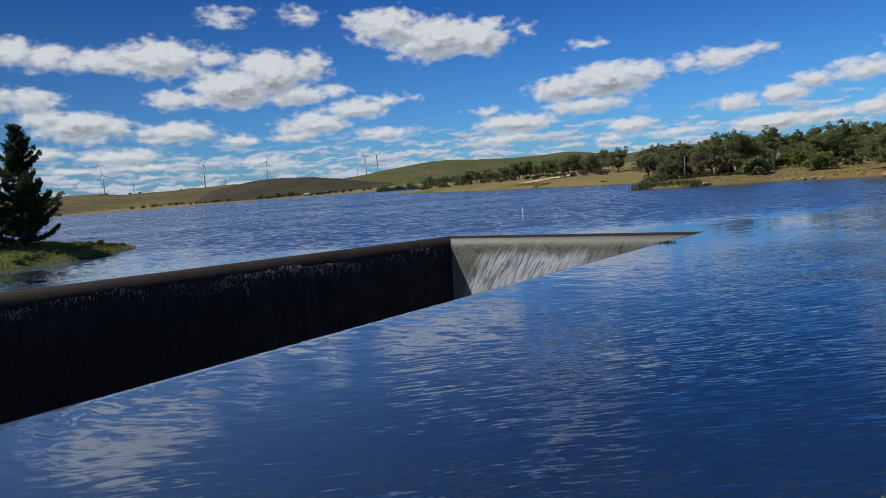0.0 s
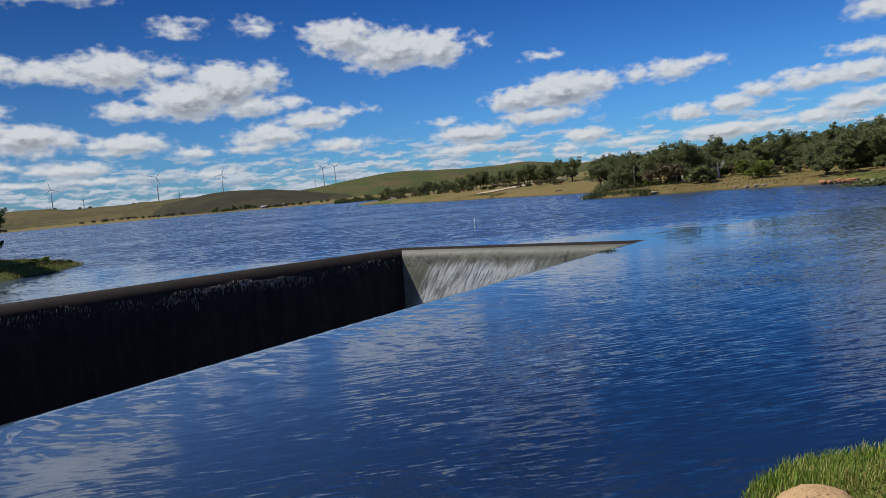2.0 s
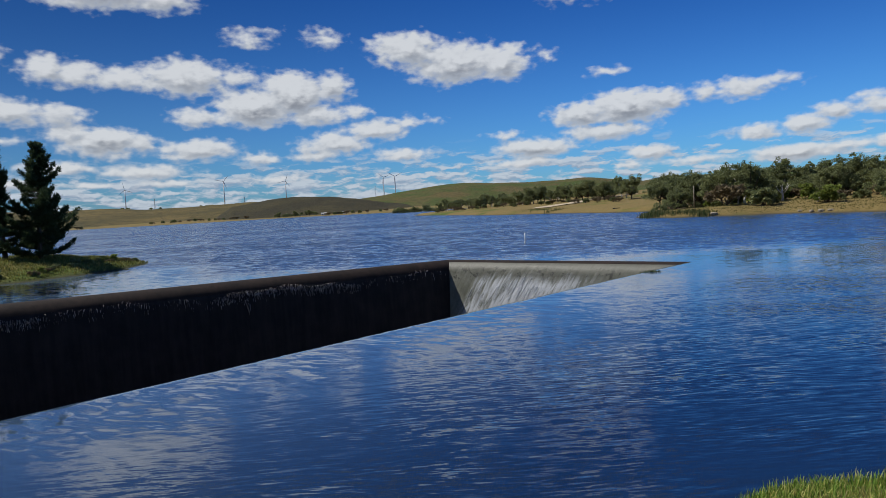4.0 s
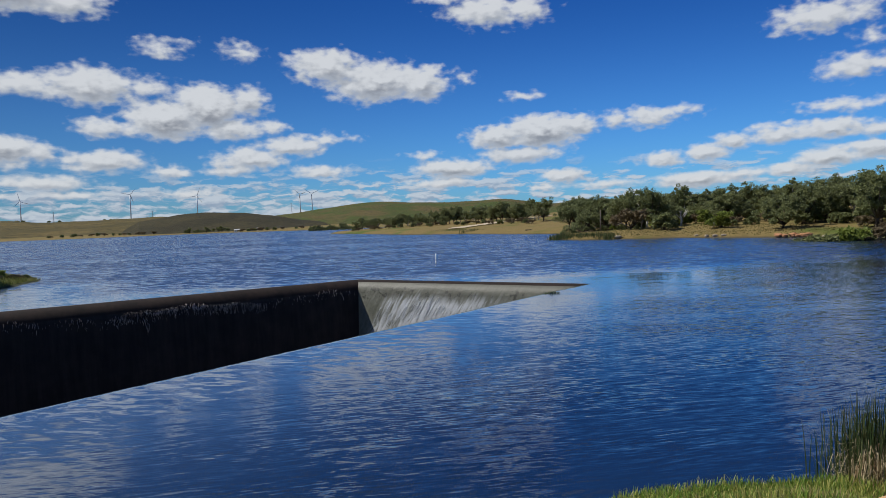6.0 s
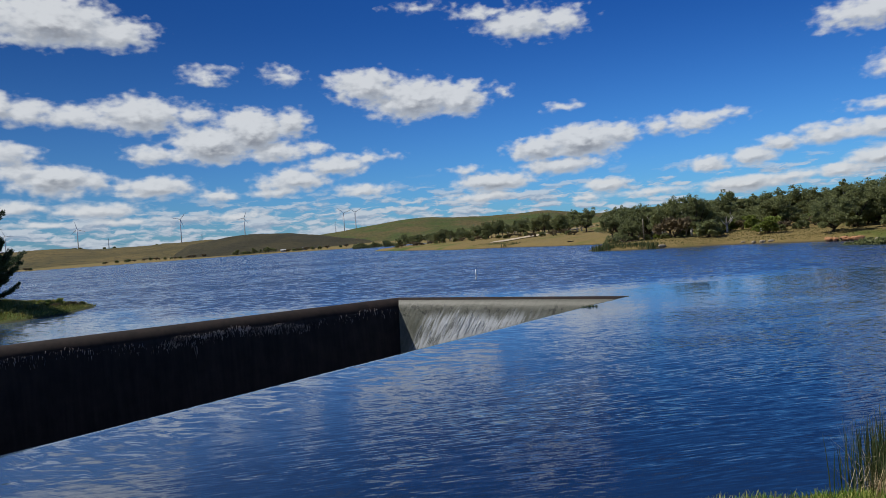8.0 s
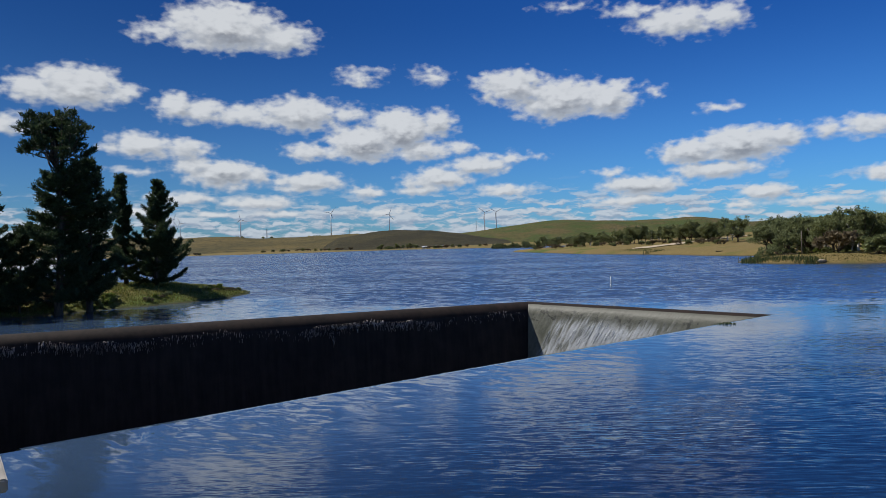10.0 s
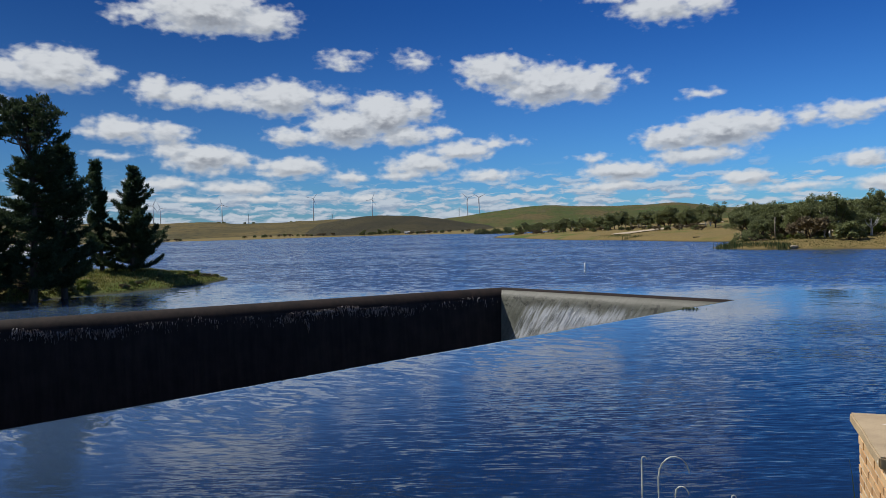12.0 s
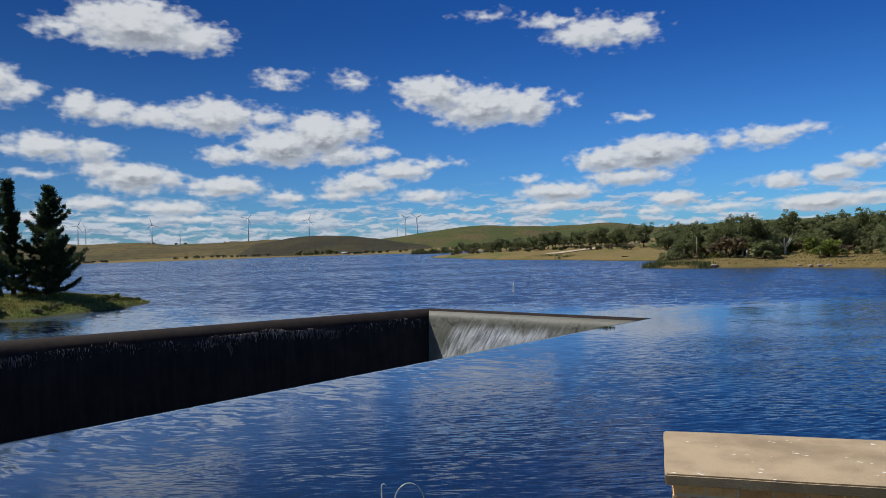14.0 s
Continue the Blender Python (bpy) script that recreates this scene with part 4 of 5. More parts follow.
def pylon(at, h):
    root = thing("pylon", at, "grey steel lattice power pylon on the ridge", "pylon", "pylons on the ridge")
    for sx in (-1, 1):
        for sy in (-1, 1):
            mesh_object("leg", *tube([(3.2 * sx, 3.2 * sy, -20), (0.8 * sx, 0.8 * sy, h * 0.7), (0.5 * sx, 0.5 * sy, h)], [0.35, 0.28, 0.2], 4), STEEL, root)
    for q in (0.66, 0.8, 0.94):
        mesh_object("cross_arm", *tube([(-7.5 + 3 * abs(q - 0.8) * 8, 0, h * q), (0, 0, h * q + 0.8), (7.5 - 3 * abs(q - 0.8) * 8, 0, h * q)], [0.2, 0.45, 0.2], 4), STEEL, root)
    for q in range(5):
        mesh_object("brace", *tube([(-3 + 0.45 * q, 0, h * 0.13 * q), (3 - 0.45 * (q + 1), 0, h * 0.13 * (q + 1))], [0.2, 0.2], 4), STEEL, root)


STEEL = plain_material("galvanised_steel", (0.30, 0.32, 0.34), (0.42, 0.44, 0.46), 0.5, 0.5, 0.6)
for a, e in ((-23.7, 1.75), (-17.1, 1.6), (-6.7, 1.95)):
    p = bearing(a, 3150)
    foot = 3150 * math.tan(radians(0.95))
    pylon((p.x, p.y, foot), 5 + 3150 * math.tan(radians(e)) - foot)


# ---------------------------------------------------------------- small things by the water
def block(size, at=(0, 0, 0), rz=0.0, bevel=0.0, jitter=0.0, seed=0, cuts=0):
    bm = bmesh.new()
    bmesh.ops.create_cube(bm, size=1.0)
    bmesh.ops.scale(bm, vec=size, verts=bm.verts)
    if bevel:
        bmesh.ops.bevel(bm, geom=bm.edges[:], offset=bevel, segments=2, affect="EDGES")
    if cuts:
        bmesh.ops.subdivide_edges(bm, edges=bm.edges[:], cuts=cuts, use_grid_fill=True)
    if jitter:
        for v in bm.verts:
            v.co += noise.noise_vector(v.co * 3 + Vector((seed, 0, 0))) * jitter
    bmesh.ops.transform(bm, matrix=pose(*at, 0, 0, rz), verts=bm.verts)
    return bm


def boulder(size, seed, rough=0.28, flat=1.0):
    bm = bmesh.new()
    bmesh.ops.create_icosphere(bm, subdivisions=4, radius=1.0)
    for v in bm.verts:
        q = v.co.normalized()
        k = 1 + rough * noise.noise(q * 1.1 + Vector((seed, seed, 0))) + 0.35 * rough * noise.noise(q * 3.1 + Vector((0, seed, 0))) + 0.08 * rough * noise.noise(q * 9 + Vector((seed, 0, 0)))
        v.co = Vector((q.x * size[0], q.y * size[1], q.z * size[2])) * k
        if v.co.z > size[2] * 0.8 * flat:
            v.co.z = size[2] * 0.8 * flat + (v.co.z - size[2] * 0.8 * flat) * 0.35
    return bm


def stone_material(name, a, b, c):
    mat, t = material(name)
    p = t.node("ShaderNodeTexCoord").outputs["Object"]
    big, grain, fleck = t.noise(p, 1.6, 5.0, 0.6), t.noise(p, 24.0, 5.0, 0.65), t.noise(p, 60.0, 2.0, 0.5)
    col = t.mix(t.step(big, 0.3, 0.7), a, b)
    col = t.mix(t.step(grain, 0.52, 0.70), col, c)
    col = t.mix(t.m("MULTIPLY", t.step(fleck, 0.6, 0.75), 0.5), col, (0.62, 0.55, 0.42))
    finish(t, col, 0.9, bump(t, t.m("ADD", grain, t.m("MULTIPLY", big, 2.0)), 0.7, 0.03), spec=0.25)
    return mat


SANDSTONE = stone_material("warm_sandstone", (0.58, 0.38, 0.19), (0.44, 0.27, 0.12), (0.27, 0.15, 0.065))
ORANGE_ROCK = stone_material("orange_rock", (0.42, 0.21, 0.10), (0.32, 0.16, 0.08), (0.22, 0.11, 0.06))
GREY_ROCK = stone_material("pale_grey_rock", (0.33, 0.28, 0.21), (0.26, 0.22, 0.17), (0.18, 0.15, 0.115))


def set_boulder(at, size, seed, mat, label, group, rz=0.0, smooth=True, flat=1.0):
    ob = part("boulder", boulder(size, seed, flat=flat), mat, None, "", smooth)
    ob.matrix_basis = pose(*at, 0, 0, rz)
    tagged(ob, label, "boulder", group)


set_boulder((8.25, 6.35, 1.28), (1.85, 0.95, 0.60), 3, SANDSTONE, "large sun-warmed sandstone boulder in the grass", "boulders on the near bank", 15)
set_boulder((4.66, 8.25, 0.50), (0.58, 0.46, 0.46), 8, SANDSTONE, "rounded tan sandstone boulder at the water's edge", "boulders on the near bank", 40)
for k in range(11):
    p = Vector((64.6, 105.8)).lerp(Vector((67.6, 101.4)), k / 10)
    sz = rng.uniform(0.25, 0.62)
    set_boulder((p.x + rng.uniform(0, 1.2), p.y + rng.uniform(0, 1.2), 0.25 + 0.3 * sz), (sz * 1.2, sz, sz * 0.7), k + 20, ORANGE_ROCK, "rust orange rock on the far shoreline", "orange rocks on the shore", 37 * k)
for k, (x, y, sz) in enumerate(((46.6, 127.6, 0.5), (59.2, 117.8, 0.35), (60.0, 116.4, 0.4), (60.9, 115.0, 0.35), (69.9, 100.8, 0.4), (72.3, 98.4, 0.35), (58.2, 119.6, 0.3))):
    set_boulder((x, y, ground_z(x, y) + 0.25 * sz), (sz * 1.3, sz, sz * 0.8), k + 50, GREY_ROCK, "small pale rock at the waterline", "pale rocks on the shore", 51 * k)
p = bearing(41.0, 106)
set_boulder((p.x, p.y, ground_z(p.x, p.y) + 0.2), (1.3, 1.0, 0.6), 71, GREY_ROCK, "big pale rock on the dry slope", "pale rocks on the shore")

PAINT_WHITE = plain_material("white_paint", (0.72, 0.72, 0.70), (0.82, 0.82, 0.80), 0.5, 4.0)
PAINT_GREEN = plain_material("green_plastic", (0.12, 0.30, 0.06), (0.18, 0.40, 0.09), 0.45, 4.0)
TIMBER = bark_material("weathered_timber", (0.16, 0.13, 0.10), (0.34, 0.29, 0.23))
DARK_BOX = plain_material("dark_rusted_metal", (0.025, 0.022, 0.02), (0.05, 0.04, 0.03), 0.6, 2.0)

buoy = thing("marker_buoy", (8.1, 78.4, 0), "slim white marker buoy floating on the lake", "buoy")
mesh_object("post", *tube([(0, 0, 0.1), (0, 0, 1.05)], [0.07, 0.06], 8), PAINT_WHITE, buoy, True)
mesh_object("float", *tube([(0, 0, -0.2), (0, 0, 0.0), (0, 0, 0.15), (0, 0, 0.2)], [0.08, 0.12, 0.11, 0.06], 12), PAINT_WHITE, buoy, True)
buoy = thing("float", (27.5, 30.7, 0), "small white and green float on the water", "buoy")
mesh_object("white_float", *tube([(-0.15, 0, 0.05), (-0.08, 0, 0.07), (0.08, 0, 0.07), (0.15, 0, 0.05)], [0.03, 0.1, 0.1, 0.03], 10), PAINT_WHITE, buoy, True)
mesh_object("green_float", *tube([(0.16, 0.05, 0.05), (0.2, 0.05, 0.07), (0.3, 0.05, 0.07), (0.34, 0.05, 0.05)], [0.03, 0.08, 0.08, 0.02], 10), PAINT_GREEN, buoy, True)

box_thing = thing("intake_box", (46.0, 205.0, 0), "dark metal intake box standing in the shallows", "box", rz=-12)
part("body", block((1.8, 1.2, 1.3), (0, 0, 0.45), 0, 0.06), DARK_BOX, box_thing)
part("lid", block((2.0, 1.4, 0.12), (0, 0, 1.16), 0, 0.03), DARK_BOX, box_thing)
p = bearing(18.15, 150)
ob = mesh_object("timber_pole", *tube([(0, 0, -0.3), (0, 0, 2.2), (0.03, 0, 4.6)], [0.11, 0.10, 0.08], 10), TIMBER, None, True)
ob.matrix_basis = pose(p.x, p.y, ground_z(p.x, p.y))
tagged(ob, "upright weathered timber pole at the gum trees", "pole")

p = bearing(26.9, 142)
shelter = thing("picnic_table", (p.x, p.y, ground_z(p.x, p.y)), "pale picnic table on the grassy bank", "table", rz=-20)
part("tabletop", block((2.2, 0.9, 0.09), (0, 0, 0.76), 0, 0.02), PAINT_WHITE, shelter)
for sgn in (-1, 1):
    part("bench", block((2.2, 0.35, 0.07), (0, 0.8 * sgn, 0.45), 0, 0.02), PAINT_WHITE, shelter)
    part("leg", block((0.1, 1.7, 0.7), (0.8 * sgn, 0, 0.36), 0, 0.02), TIMBER, shelter)


def cottage(at, size, rz, label, group):
    root = thing("house", at, label, "house", group, rz)
    L, D, H = size
    part("wall", block((L, D, H), (0, 0, H / 2), 0, 0.02), PAINT_WHITE, root)
    rise = D * 0.28
    e = 0.5
    v = [(-L / 2 - e, -D / 2 - e, H), (L / 2 + e, -D / 2 - e, H), (L / 2 + e, D / 2 + e, H), (-L / 2 - e, D / 2 + e, H), (-L / 2 - e, 0, H + rise), (L / 2 + e, 0, H + rise)]
    mesh_object("roof", v, [(0, 1, 5, 4), (2, 3, 4, 5), (1, 2, 5), (3, 0, 4), (3, 2, 1, 0)], ROOF, root)
    for k in range(3):
        w = part("window", block((1.3, 0.08, 1.2), (L * (-0.3 + 0.3 * k), -D / 2 - 0.02, H * 0.55)), DARK_BOX, root)
    return root


ROOF = plain_material("pale_roof_sheet", (0.45, 0.45, 0.45), (0.56, 0.56, 0.55), 0.45, 1.0)
for a, d, L in ((-11.0, 1085, 16), (-10.0, 1075, 12), (-9.3, 1090, 14)):
    p = bearing(a, d)
    cottage((p.x, p.y, ground_z(p.x, p.y) - 0.2), (L * 0.5, 5, 2.7), -a, "white farmhouse with a pale roof by the far shore", "houses on the far shore")
p = bearing(-40.6, 150)
cottage((p.x, p.y, ground_z(p.x, p.y) - 0.2), (14, 7, 3.2), 40, "low white building behind the pines", "")


# pale track over the dry field
def ribbon(name, points, width, mat, label):
    vs = []
    for i, q in enumerate(points):
        d = (Vector(points[min(i + 1, len(points) - 1)]) - Vector(points[max(i - 1, 0)])).normalized()
        for sgn in (-1, 1):
            x, y = q[0] - d.y * sgn * width / 2, q[1] + d.x * sgn * width / 2
            vs.append((x, y, ground_z(x, y) + 0.25))
    ob = mesh_object(name, vs, [(2 * i, 2 * i + 1, 2 * i + 3, 2 * i + 2) for i in range(len(points) - 1)], mat)
    tagged(ob, label, "track", kind="structure")


DIRT = plain_material("pale_dirt", (0.42, 0.34, 0.23), (0.52, 0.43, 0.31), 0.95, 0.4, spec=0.1)
ribbon("road", [tuple(bearing(6.5 + 0.33 * k, 262 + 2.6 * k + 2 * math.sin(k * 0.6)).xy) for k in range(24)], 7.0, DIRT, "pale dirt track across the dry field")


# ---------------------------------------------------------------- brick pier with its coping
def brick_material():
    mat, t = material("orange_brick")
    r = t.node("ShaderNodeObjectInfo").outputs["Random"]
    p = t.node("ShaderNodeTexCoord").outputs["Object"]
    n, g = t.noise(p, 9.0, 5.0, 0.6), t.noise(p, 60.0, 3.0, 0.6)
    col = t.mix(r, (0.48, 0.285, 0.135), (0.66, 0.45, 0.24))
    col = t.mix(t.m("MULTIPLY", t.step(n, 0.5, 0.75), 0.5), col, (0.30, 0.15, 0.075))
    finish(t, col, 0.88, bump(t, t.m("ADD", n, t.m("MULTIPLY", g, 0.4)), 0.6, 0.008), spec=0.25)
    return mat


def coping_material():
    mat, t = material("sandy_coping_concrete")
    p = t.node("ShaderNodeTexCoord").outputs["Object"]
    stain, grit = t.noise(p, 1.8, 6.0, 0.62), t.noise(p, 70.0, 4.0, 0.6)
    drop = t.node("ShaderNodeTexVoronoi", Vector=t.v("ADD", t.v("MULTIPLY", p, (7.0, 13.0, 1.0)), t.v("MULTIPLY", t.noise(p, 9.0, 2.0, 0.5, color=True), (1.2, 1.2, 0))), Scale=1.0).outputs["Distance"]
    rare = t.noise(p, 3.1, 2.0, 0.5)
    col = t.mix(t.step(stain, 0.35, 0.7), (0.47, 0.36, 0.22), (0.31, 0.23, 0.14))
    col = t.mix(t.m("MULTIPLY", t.step(grit, 0.5, 0.75), 0.3), col, (0.22, 0.16, 0.10))
    spots = t.m("MULTIPLY", t.step(drop, 0.17, 0.09), t.step(rare, 0.47, 0.54))
    col = t.mix(spots, col, (0.80, 0.76, 0.66))
    finish(t, col, 0.9, bump(t, t.m("ADD", grit, t.m("MULTIPLY", stain, 0.6)), 0.45, 0.01), spec=0.25)
    return mat


BRICK, COPING = brick_material(), coping_material()
MORTAR = plain_material("grey_mortar", (0.46, 0.42, 0.34), (0.56, 0.51, 0.42), 0.95, 12.0)
PIER_TURN = -13.8     # degrees
pier = thing("brick_pier", (6.29, 3.82, 0), "tan brick pier with a sandy concrete coping slab", "pier", rz=PIER_TURN)
PIER_L, PIER_D, PIER_TOP, CAP_T, LAP = 3.4, 1.30, 3.445, 0.09, 0.06
part("coping", block((PIER_L, PIER_D, CAP_T), (PIER_L / 2, PIER_D / 2, PIER_TOP - CAP_T / 2), 0, 0.012, 0.008, 4, 6), COPING, pier)
foot = 1.2
core_h = PIER_TOP - CAP_T - foot
part("core", block((PIER_L - 2 * LAP - 0.012, PIER_D - 2 * LAP - 0.012, core_h), (PIER_L / 2, PIER_D / 2, foot + core_h / 2)), MORTAR, pier)

# pale concrete parapet at the start of the path, with a grooved coping
wing = thing("parapet", (-1.71, 4.18, 0), "pale concrete parapet with a grooved coping", "wall", rz=-44.0)
part("coping", block((1.6, 0.62, 0.10), (0.33, -0.31, 3.45), 0, 0.012, 0.005, 2, 5), CONCRETE_PALE, wing)
part("body", block((1.5, 0.46, 2.6), (0.33, -0.31, 2.1), 0, 0.01), CONCRETE_PALE, wing)
part("ridge", block((1.6, 0.05, 0.03), (0.33, -0.36, 3.512), 0, 0.01), CONCRETE_PALE, wing)


# ---------------------------------------------------------------- grass and reeds
def blade_material(name, a, b, tip):
    mat, t = material(name)
    g = t.node("ShaderNodeNewGeometry")
    r = g.outputs["Random Per Island"]
    patch = t.noise(g.outputs["Position"], 0.8, 3.0, 0.5)
    col = t.mix(r, a, b)
    col = t.mix(t.step(t.m("ADD", t.m("MULTIPLY", r, 0.4), t.m("MULTIPLY", patch, 0.7)), 0.48, 0.75), col, tip)
    q = t.node("ShaderNodeBsdfPrincipled", Base_Color=col, Roughness=0.55)
    q.inputs["Specular IOR Level"].default_value = 0.3
    tr = t.node("ShaderNodeBsdfTranslucent", Color=col)
    mx = t.node("ShaderNodeMixShader", i0=0.35, i1=q.outputs[0], i2=tr.outputs[0])
    t.node("ShaderNodeOutputMaterial", Surface=mx.outputs[0])
    return mat


def blades(x, y, z, height, width, rng_b, lean=0.35, droop=0.25):
    """Bent grass blades, three segments each."""
    n = len(x)
    th = rng_b.random(n) * 2 * math.pi
    dx, dy = np.cos(th), np.sin(th)
    k = lean * height * (0.3 + rng_b.random(n))
    pts, ws = [], (1.0, 0.8, 0.5, 0.06)
    for q in (0.0, 0.4, 0.75, 1.0):
        out = k * q * q
        up = height * (q - droop * q * q * q * rng_b.random(n))
        pts.append((x + dx * out, y + dy * out, z + up))
    v = np.zeros((n, 8, 3))
    sx, sy = -dy, dx
    turn = rng_b.random(n) * 1.2 - 0.6
    sx, sy = sx * np.cos(turn) - sy * np.sin(turn), sx * np.sin(turn) + sy * np.cos(turn)
    for i, (px, py, pz) in enumerate(pts):
        for j, sgn in enumerate((-1, 1)):
            v[:, 2 * i + j, 0] = px + sgn * sx * width * ws[i]
            v[:, 2 * i + j, 1] = py + sgn * sy * width * ws[i]
            v[:, 2 * i + j, 2] = pz
    base = (np.arange(n) * 8)[:, None]
    f = np.concatenate([base + np.array([[2 * i, 2 * i + 1, 2 * i + 3, 2 * i + 2]]) for i in range(3)], axis=0)
    return v.reshape(-1, 3), f


GRASS_GREEN = blade_material("green_grass", (0.13, 0.23, 0.025), (0.24, 0.35, 0.05), (0.46, 0.42, 0.12))
BANK_GRASS = blade_material("golden_bank_grass", (0.13, 0.13, 0.04), (0.26, 0.225, 0.085), (0.20, 0.19, 0.065))
GRASS_DRY = blade_material("straw_grass", (0.30, 0.23, 0.09), (0.42, 0.34, 0.15), (0.17, 0.19, 0.05))
SPIT_GRASS = blade_material("olive_grass", (0.10, 0.125, 0.024), (0.19, 0.20, 0.045), (0.32, 0.27, 0.09))
REED_GREEN = blade_material("green_reed", (0.035, 0.065, 0.02), (0.085, 0.12, 0.04), (0.15, 0.15, 0.06))
REED_DRY = blade_material("dry_reed", (0.46, 0.37, 0.22), (0.66, 0.57, 0.38), (0.24, 0.16, 0.08))
rng_g = np.random.default_rng(12)


def lawn(name, n, x0, x1, y0, y1, h0, h1, width, mat, label, low=0.0, high=9.0, clump=0.0):
    x, y = x0 + (x1 - x0) * rng_g.random(n), y0 + (y1 - y0) * rng_g.random(n)
    z = ground_height(x, y)
    keep = (z > low) & (z < high)
    if clump:
        keep &= (np.sin(x * 2.1 + 1.3 * np.sin(y * 1.7)) * np.sin(y * 2.6 + x * 0.8) + rng_g.normal(size=n) * 0.3) > clump
    x, y, z = x[keep], y[keep], z[keep]
    h = (h0 + (h1 - h0) * rng_g.random(len(x))) * (0.75 + 0.35 * np.sin(x * 1.9) * np.sin(y * 2.3))
    v, f = blades(x, y, z - 0.03, h, width, rng_g)
    ob = quick_mesh(name, v, f, mat, None)
    tagged(ob, label, "grass", kind="stuff")


lawn("grass", 60000, 3.2, 14.5, 6.6, 11.9, 0.10, 0.32, 0.010, GRASS_GREEN, "bright green grass on the near bank", -0.04)
lawn("dry_grass", 16000, 4.6, 14.5, 5.0, 10.4, 0.15, 0.36, 0.008, GRASS_DRY, "straw-coloured grass among the green", 0.25, 9, 0.05)
lawn("spit_grass", 26000, -48, -33.2, 47, 79, 0.16, 0.42, 0.03, SPIT_GRASS, "olive green grass on the spit", 0.1)
lawn("shore_grass", 26000, 36, 76, 84, 150, 0.07, 0.22, 0.07, BANK_GRASS, "dry golden grass on the far bank", 0.25, 4.5)


def reeds(at, spread, n, height, dead, label, width=0.011):
    root = thing("reed_clump", at, label, "reeds", "reeds at the water's edge")
    x, y = rng_g.normal(size=n) * spread[0], rng_g.normal(size=n) * spread[1]
    fall = 1 - 0.25 * np.minimum(1, np.hypot(x / spread[0], y / spread[1]) / 2)
    v, f = blades(x, y, np.full(n, -0.15), height * (0.6 + 0.45 * rng_g.random(n)) * fall, width, rng_g, 0.10, 0.05)
    tagged(quick_mesh("green_foliage", v, f, REED_GREEN, root), kind="stuff")
    if dead:
        x, y = rng_g.normal(size=dead) * spread[0] * 0.6, rng_g.normal(size=dead) * spread[1] * 0.7 - 0.30
        v, f = blades(x, y, np.full(dead, -0.1), height * (0.28 + 0.42 * rng_g.random(dead)), width * 0.85, rng_g, 0.62, 1.7)
        tagged(quick_mesh("dry_foliage", v, f, REED_DRY, root), "bent straw-coloured leaves", kind="stuff")
    return root


reeds((10.15, 10.75, 0.05), (0.42, 0.26), 620, 1.85, 1500, "tall green reed clump with bent straw leaves")
reeds((11.35, 10.8, 0.05), (0.40, 0.25), 320, 1.25, 60, "short green reed clump at the bank")
for k in range(7):
    x, y = 38.0 + 1.3 * k + rng.uniform(-0.5, 0.5), 139 - 1.7 * k + rng.uniform(-0.8, 0.8)
    reeds((x, y, 0.0), (1.1, 0.9), 260, 1.9, 0, "green reed bed on the far shore", 0.05)
for a, d in ((5.6, 262), (6.3, 256), (7.0, 250), (8.0, 240)):
    p = bearing(a, d)
    reeds((p.x, p.y, 0.1), (2.4, 1.4), 240, 2.2, 0, "green reed bed on the far shore", 0.09)


# dry arching stems on the bank below the path
def dry_stem(at, height, arch, turn, label):
    ca, sa = math.cos(radians(turn)), math.sin(radians(turn))
    pts = []
    for q in np.linspace(0, 1, 9):
        pts.append((0, 0, height * q))
    for q in np.linspace(0.15, 1, 9):
        a = math.pi * q * 0.95
        pts.append((arch * (1 - math.cos(a)) * ca, arch * (1 - math.cos(a)) * sa, height + arch * 1.3 * math.sin(a)))
    ob = mesh_object("dry_stem", *tube(pts, list(np.linspace(0.0042, 0.002, len(pts))), 5), STRAW, None, True)
    ob.matrix_basis = pose(*at)
    tagged(ob, label, "grass stem", "dry stems on the bank")


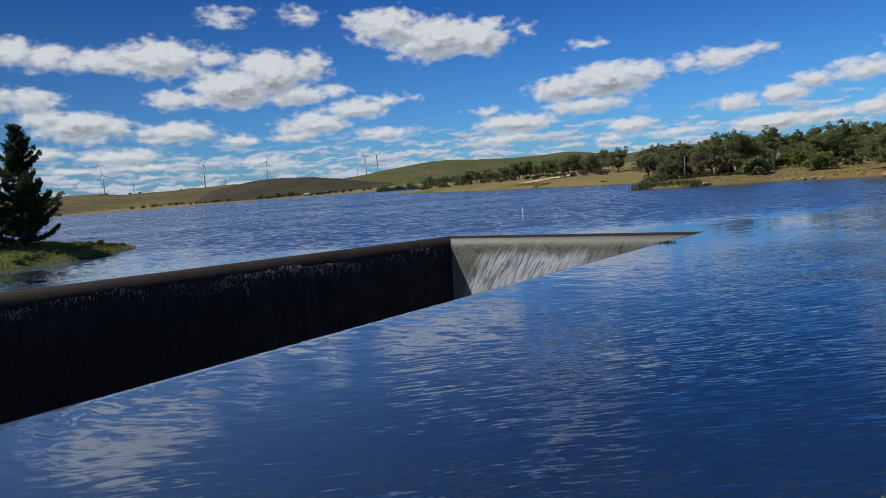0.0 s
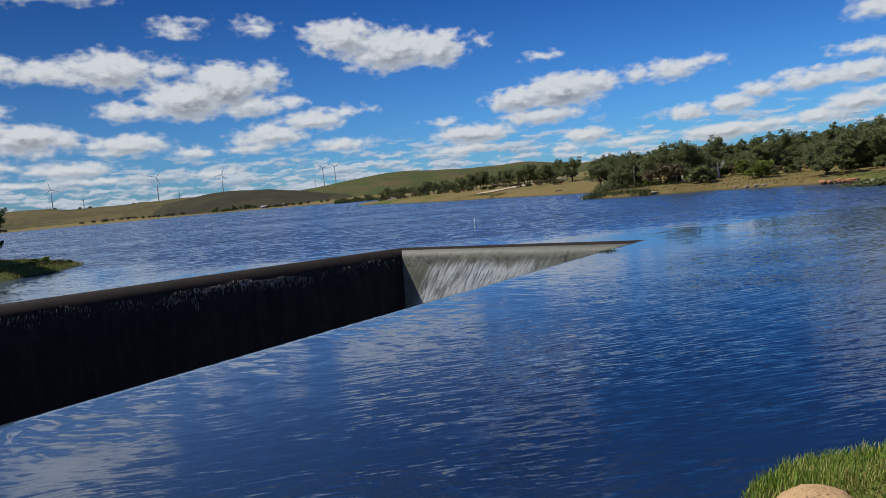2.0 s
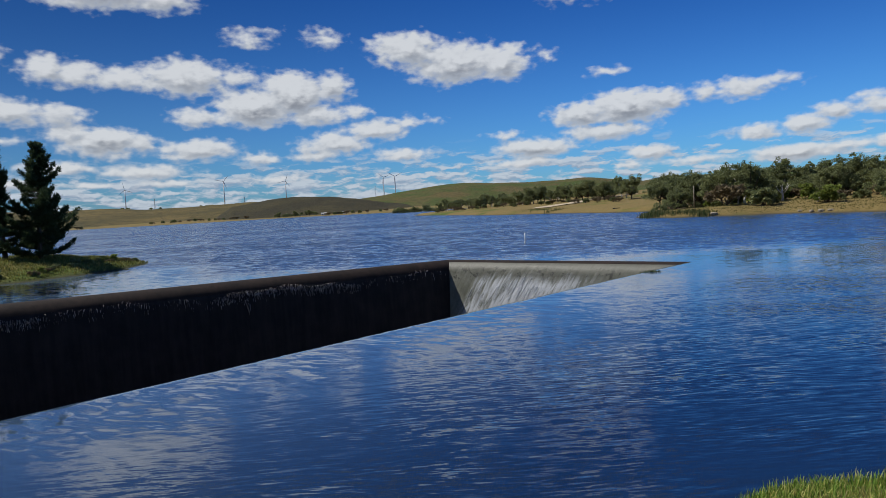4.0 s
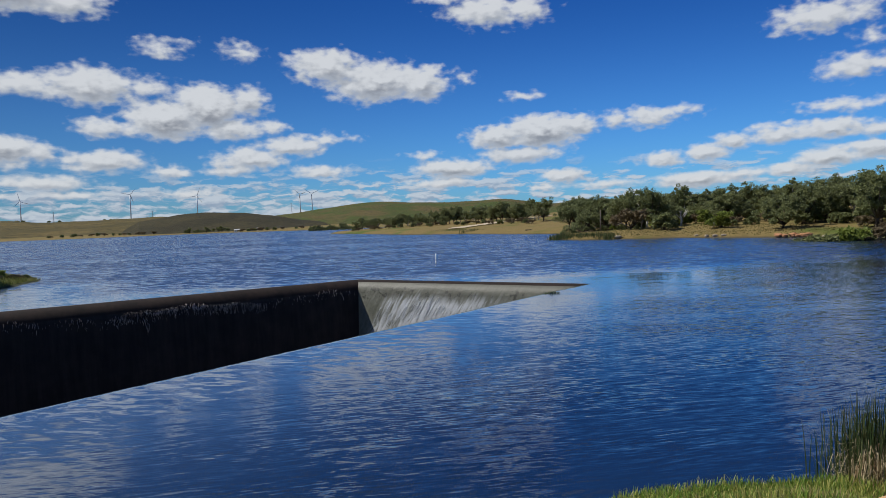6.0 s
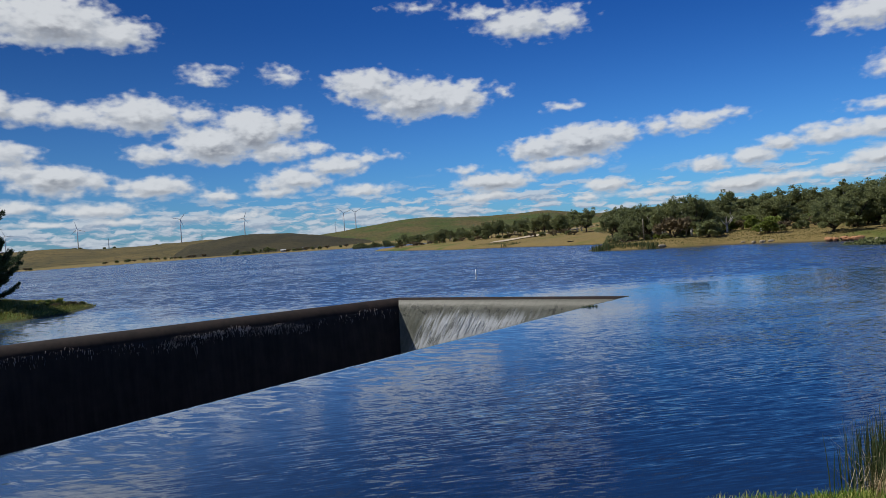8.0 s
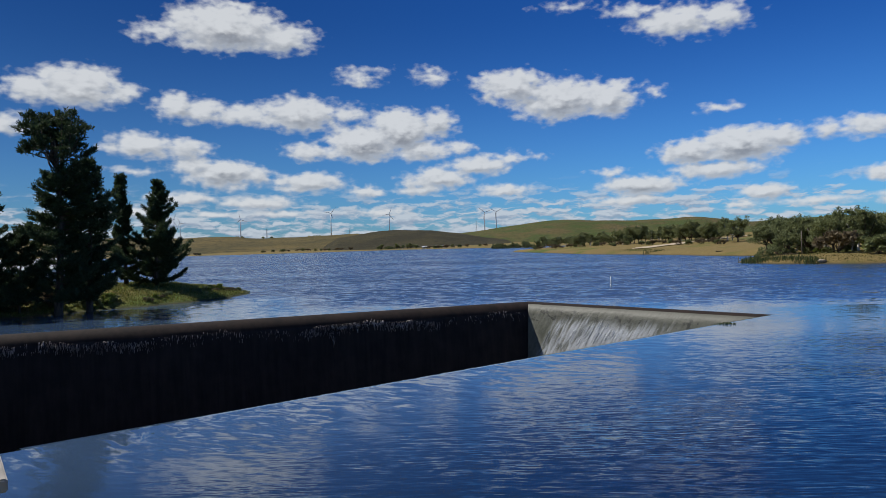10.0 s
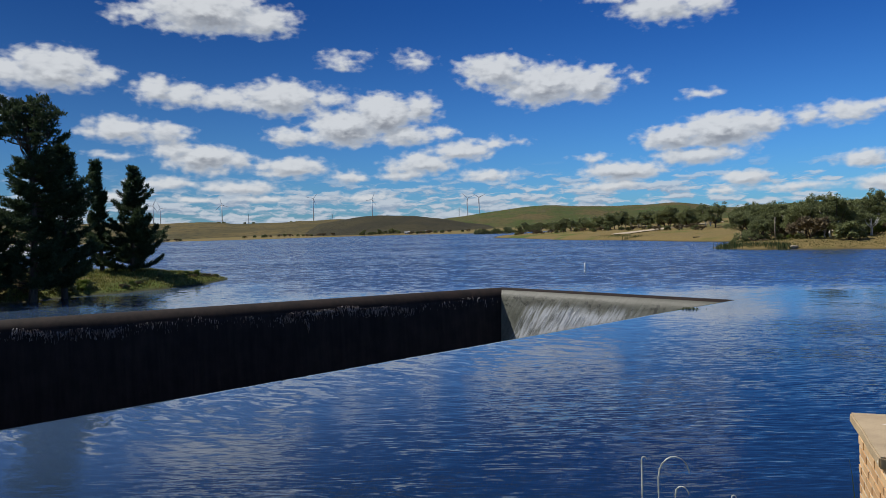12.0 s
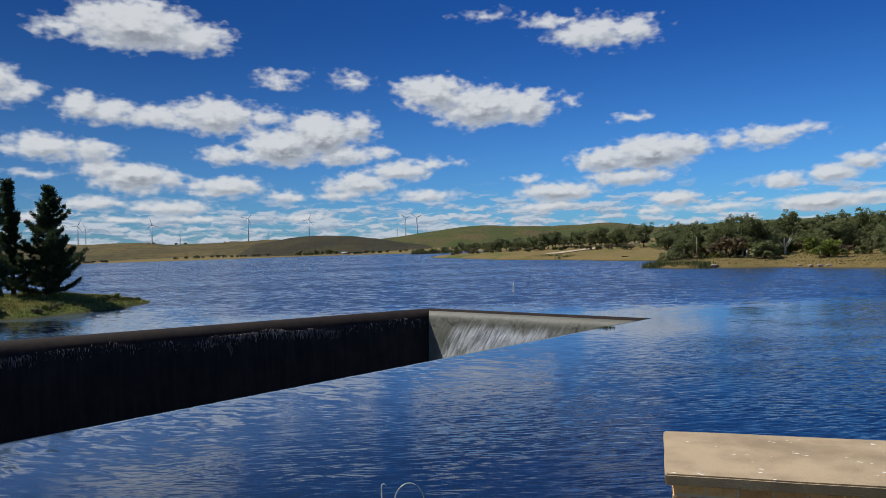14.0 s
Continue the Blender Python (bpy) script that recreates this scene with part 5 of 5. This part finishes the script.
STRAW = plain_material("bleached_straw", (0.66, 0.60, 0.48), (0.82, 0.77, 0.66), 0.7, 20.0)
for x, y, top, arch, turn in ((4.45, 1.80, 3.98, 0.075, 10), (4.38, 1.84, 4.05, 0.0, 0), (4.52, 1.76, 3.92, 0.03, -20), (5.75, 2.75, 3.42, 0.06, 20), (4.9, 2.3, 3.7, 0.0, 0)):
    z = ground_z(x, y) - 0.05
    dry_stem((x, y, z), top - z, max(arch, 0.012), turn, "bleached dry grass stem arching over")

# weed tufts on the crest
tuft = thing("weed_tuft", (12.3, 41.75, -0.02), "small green weed tuft on the weir's lip", "weed")
x, y = rng_g.normal(size=160) * 0.28, rng_g.normal(size=160) * 0.14
v, f = blades(x, y, np.full(160, -0.05), 0.10 + 0.16 * rng_g.random(160), 0.02, rng_g, 0.4)
tagged(quick_mesh("leaves", v, f, REED_GREEN, tuft), kind="stuff")

# ---------------------------------------------------------------- bricks of the pier, course by course
def brick_mesh(size):
    bm = block(size, (0, 0, 0), 0, 0.006)
    me = bpy.data.meshes.new("brick")
    bm.to_mesh(me)
    bm.free()
    me.materials.append(BRICK)
    return me


BL, BH, BW, J = 0.230, 0.076, 0.110, 0.010
FULL, HALF = brick_mesh((BL, BW, BH)), brick_mesh((BW, BW, BH))
rng_k = random.Random(2)
course = 0
z = PIER_TOP - CAP_T - J - BH / 2
while z > foot + BH:
    shift = (course % 2) * (BL + J) / 2
    for axis, length in ((0, PIER_L - 2 * LAP), (1, PIER_D - 2 * LAP)):
        u = (0.0 if course % 2 == axis else BW + J)
        while u + BW < length + 0.02:
            whole = u + BL <= length + 0.01
            w = BL if whole else BW
            at = (LAP + u + w / 2, LAP + BW / 2, z) if axis == 0 else (LAP + BW / 2, LAP + u + w / 2, z)
            b = new("brick", FULL if whole else HALF)
            b.parent = pier
            wob_b = [rng_k.uniform(-0.003, 0.003) for _ in range(3)]
            b.matrix_basis = pose(at[0] + wob_b[0], at[1] + wob_b[1], at[2], 0, 0, (90 if axis else 0) + 60 * wob_b[2])
            u += w + J
    z -= BH + J
    course += 1
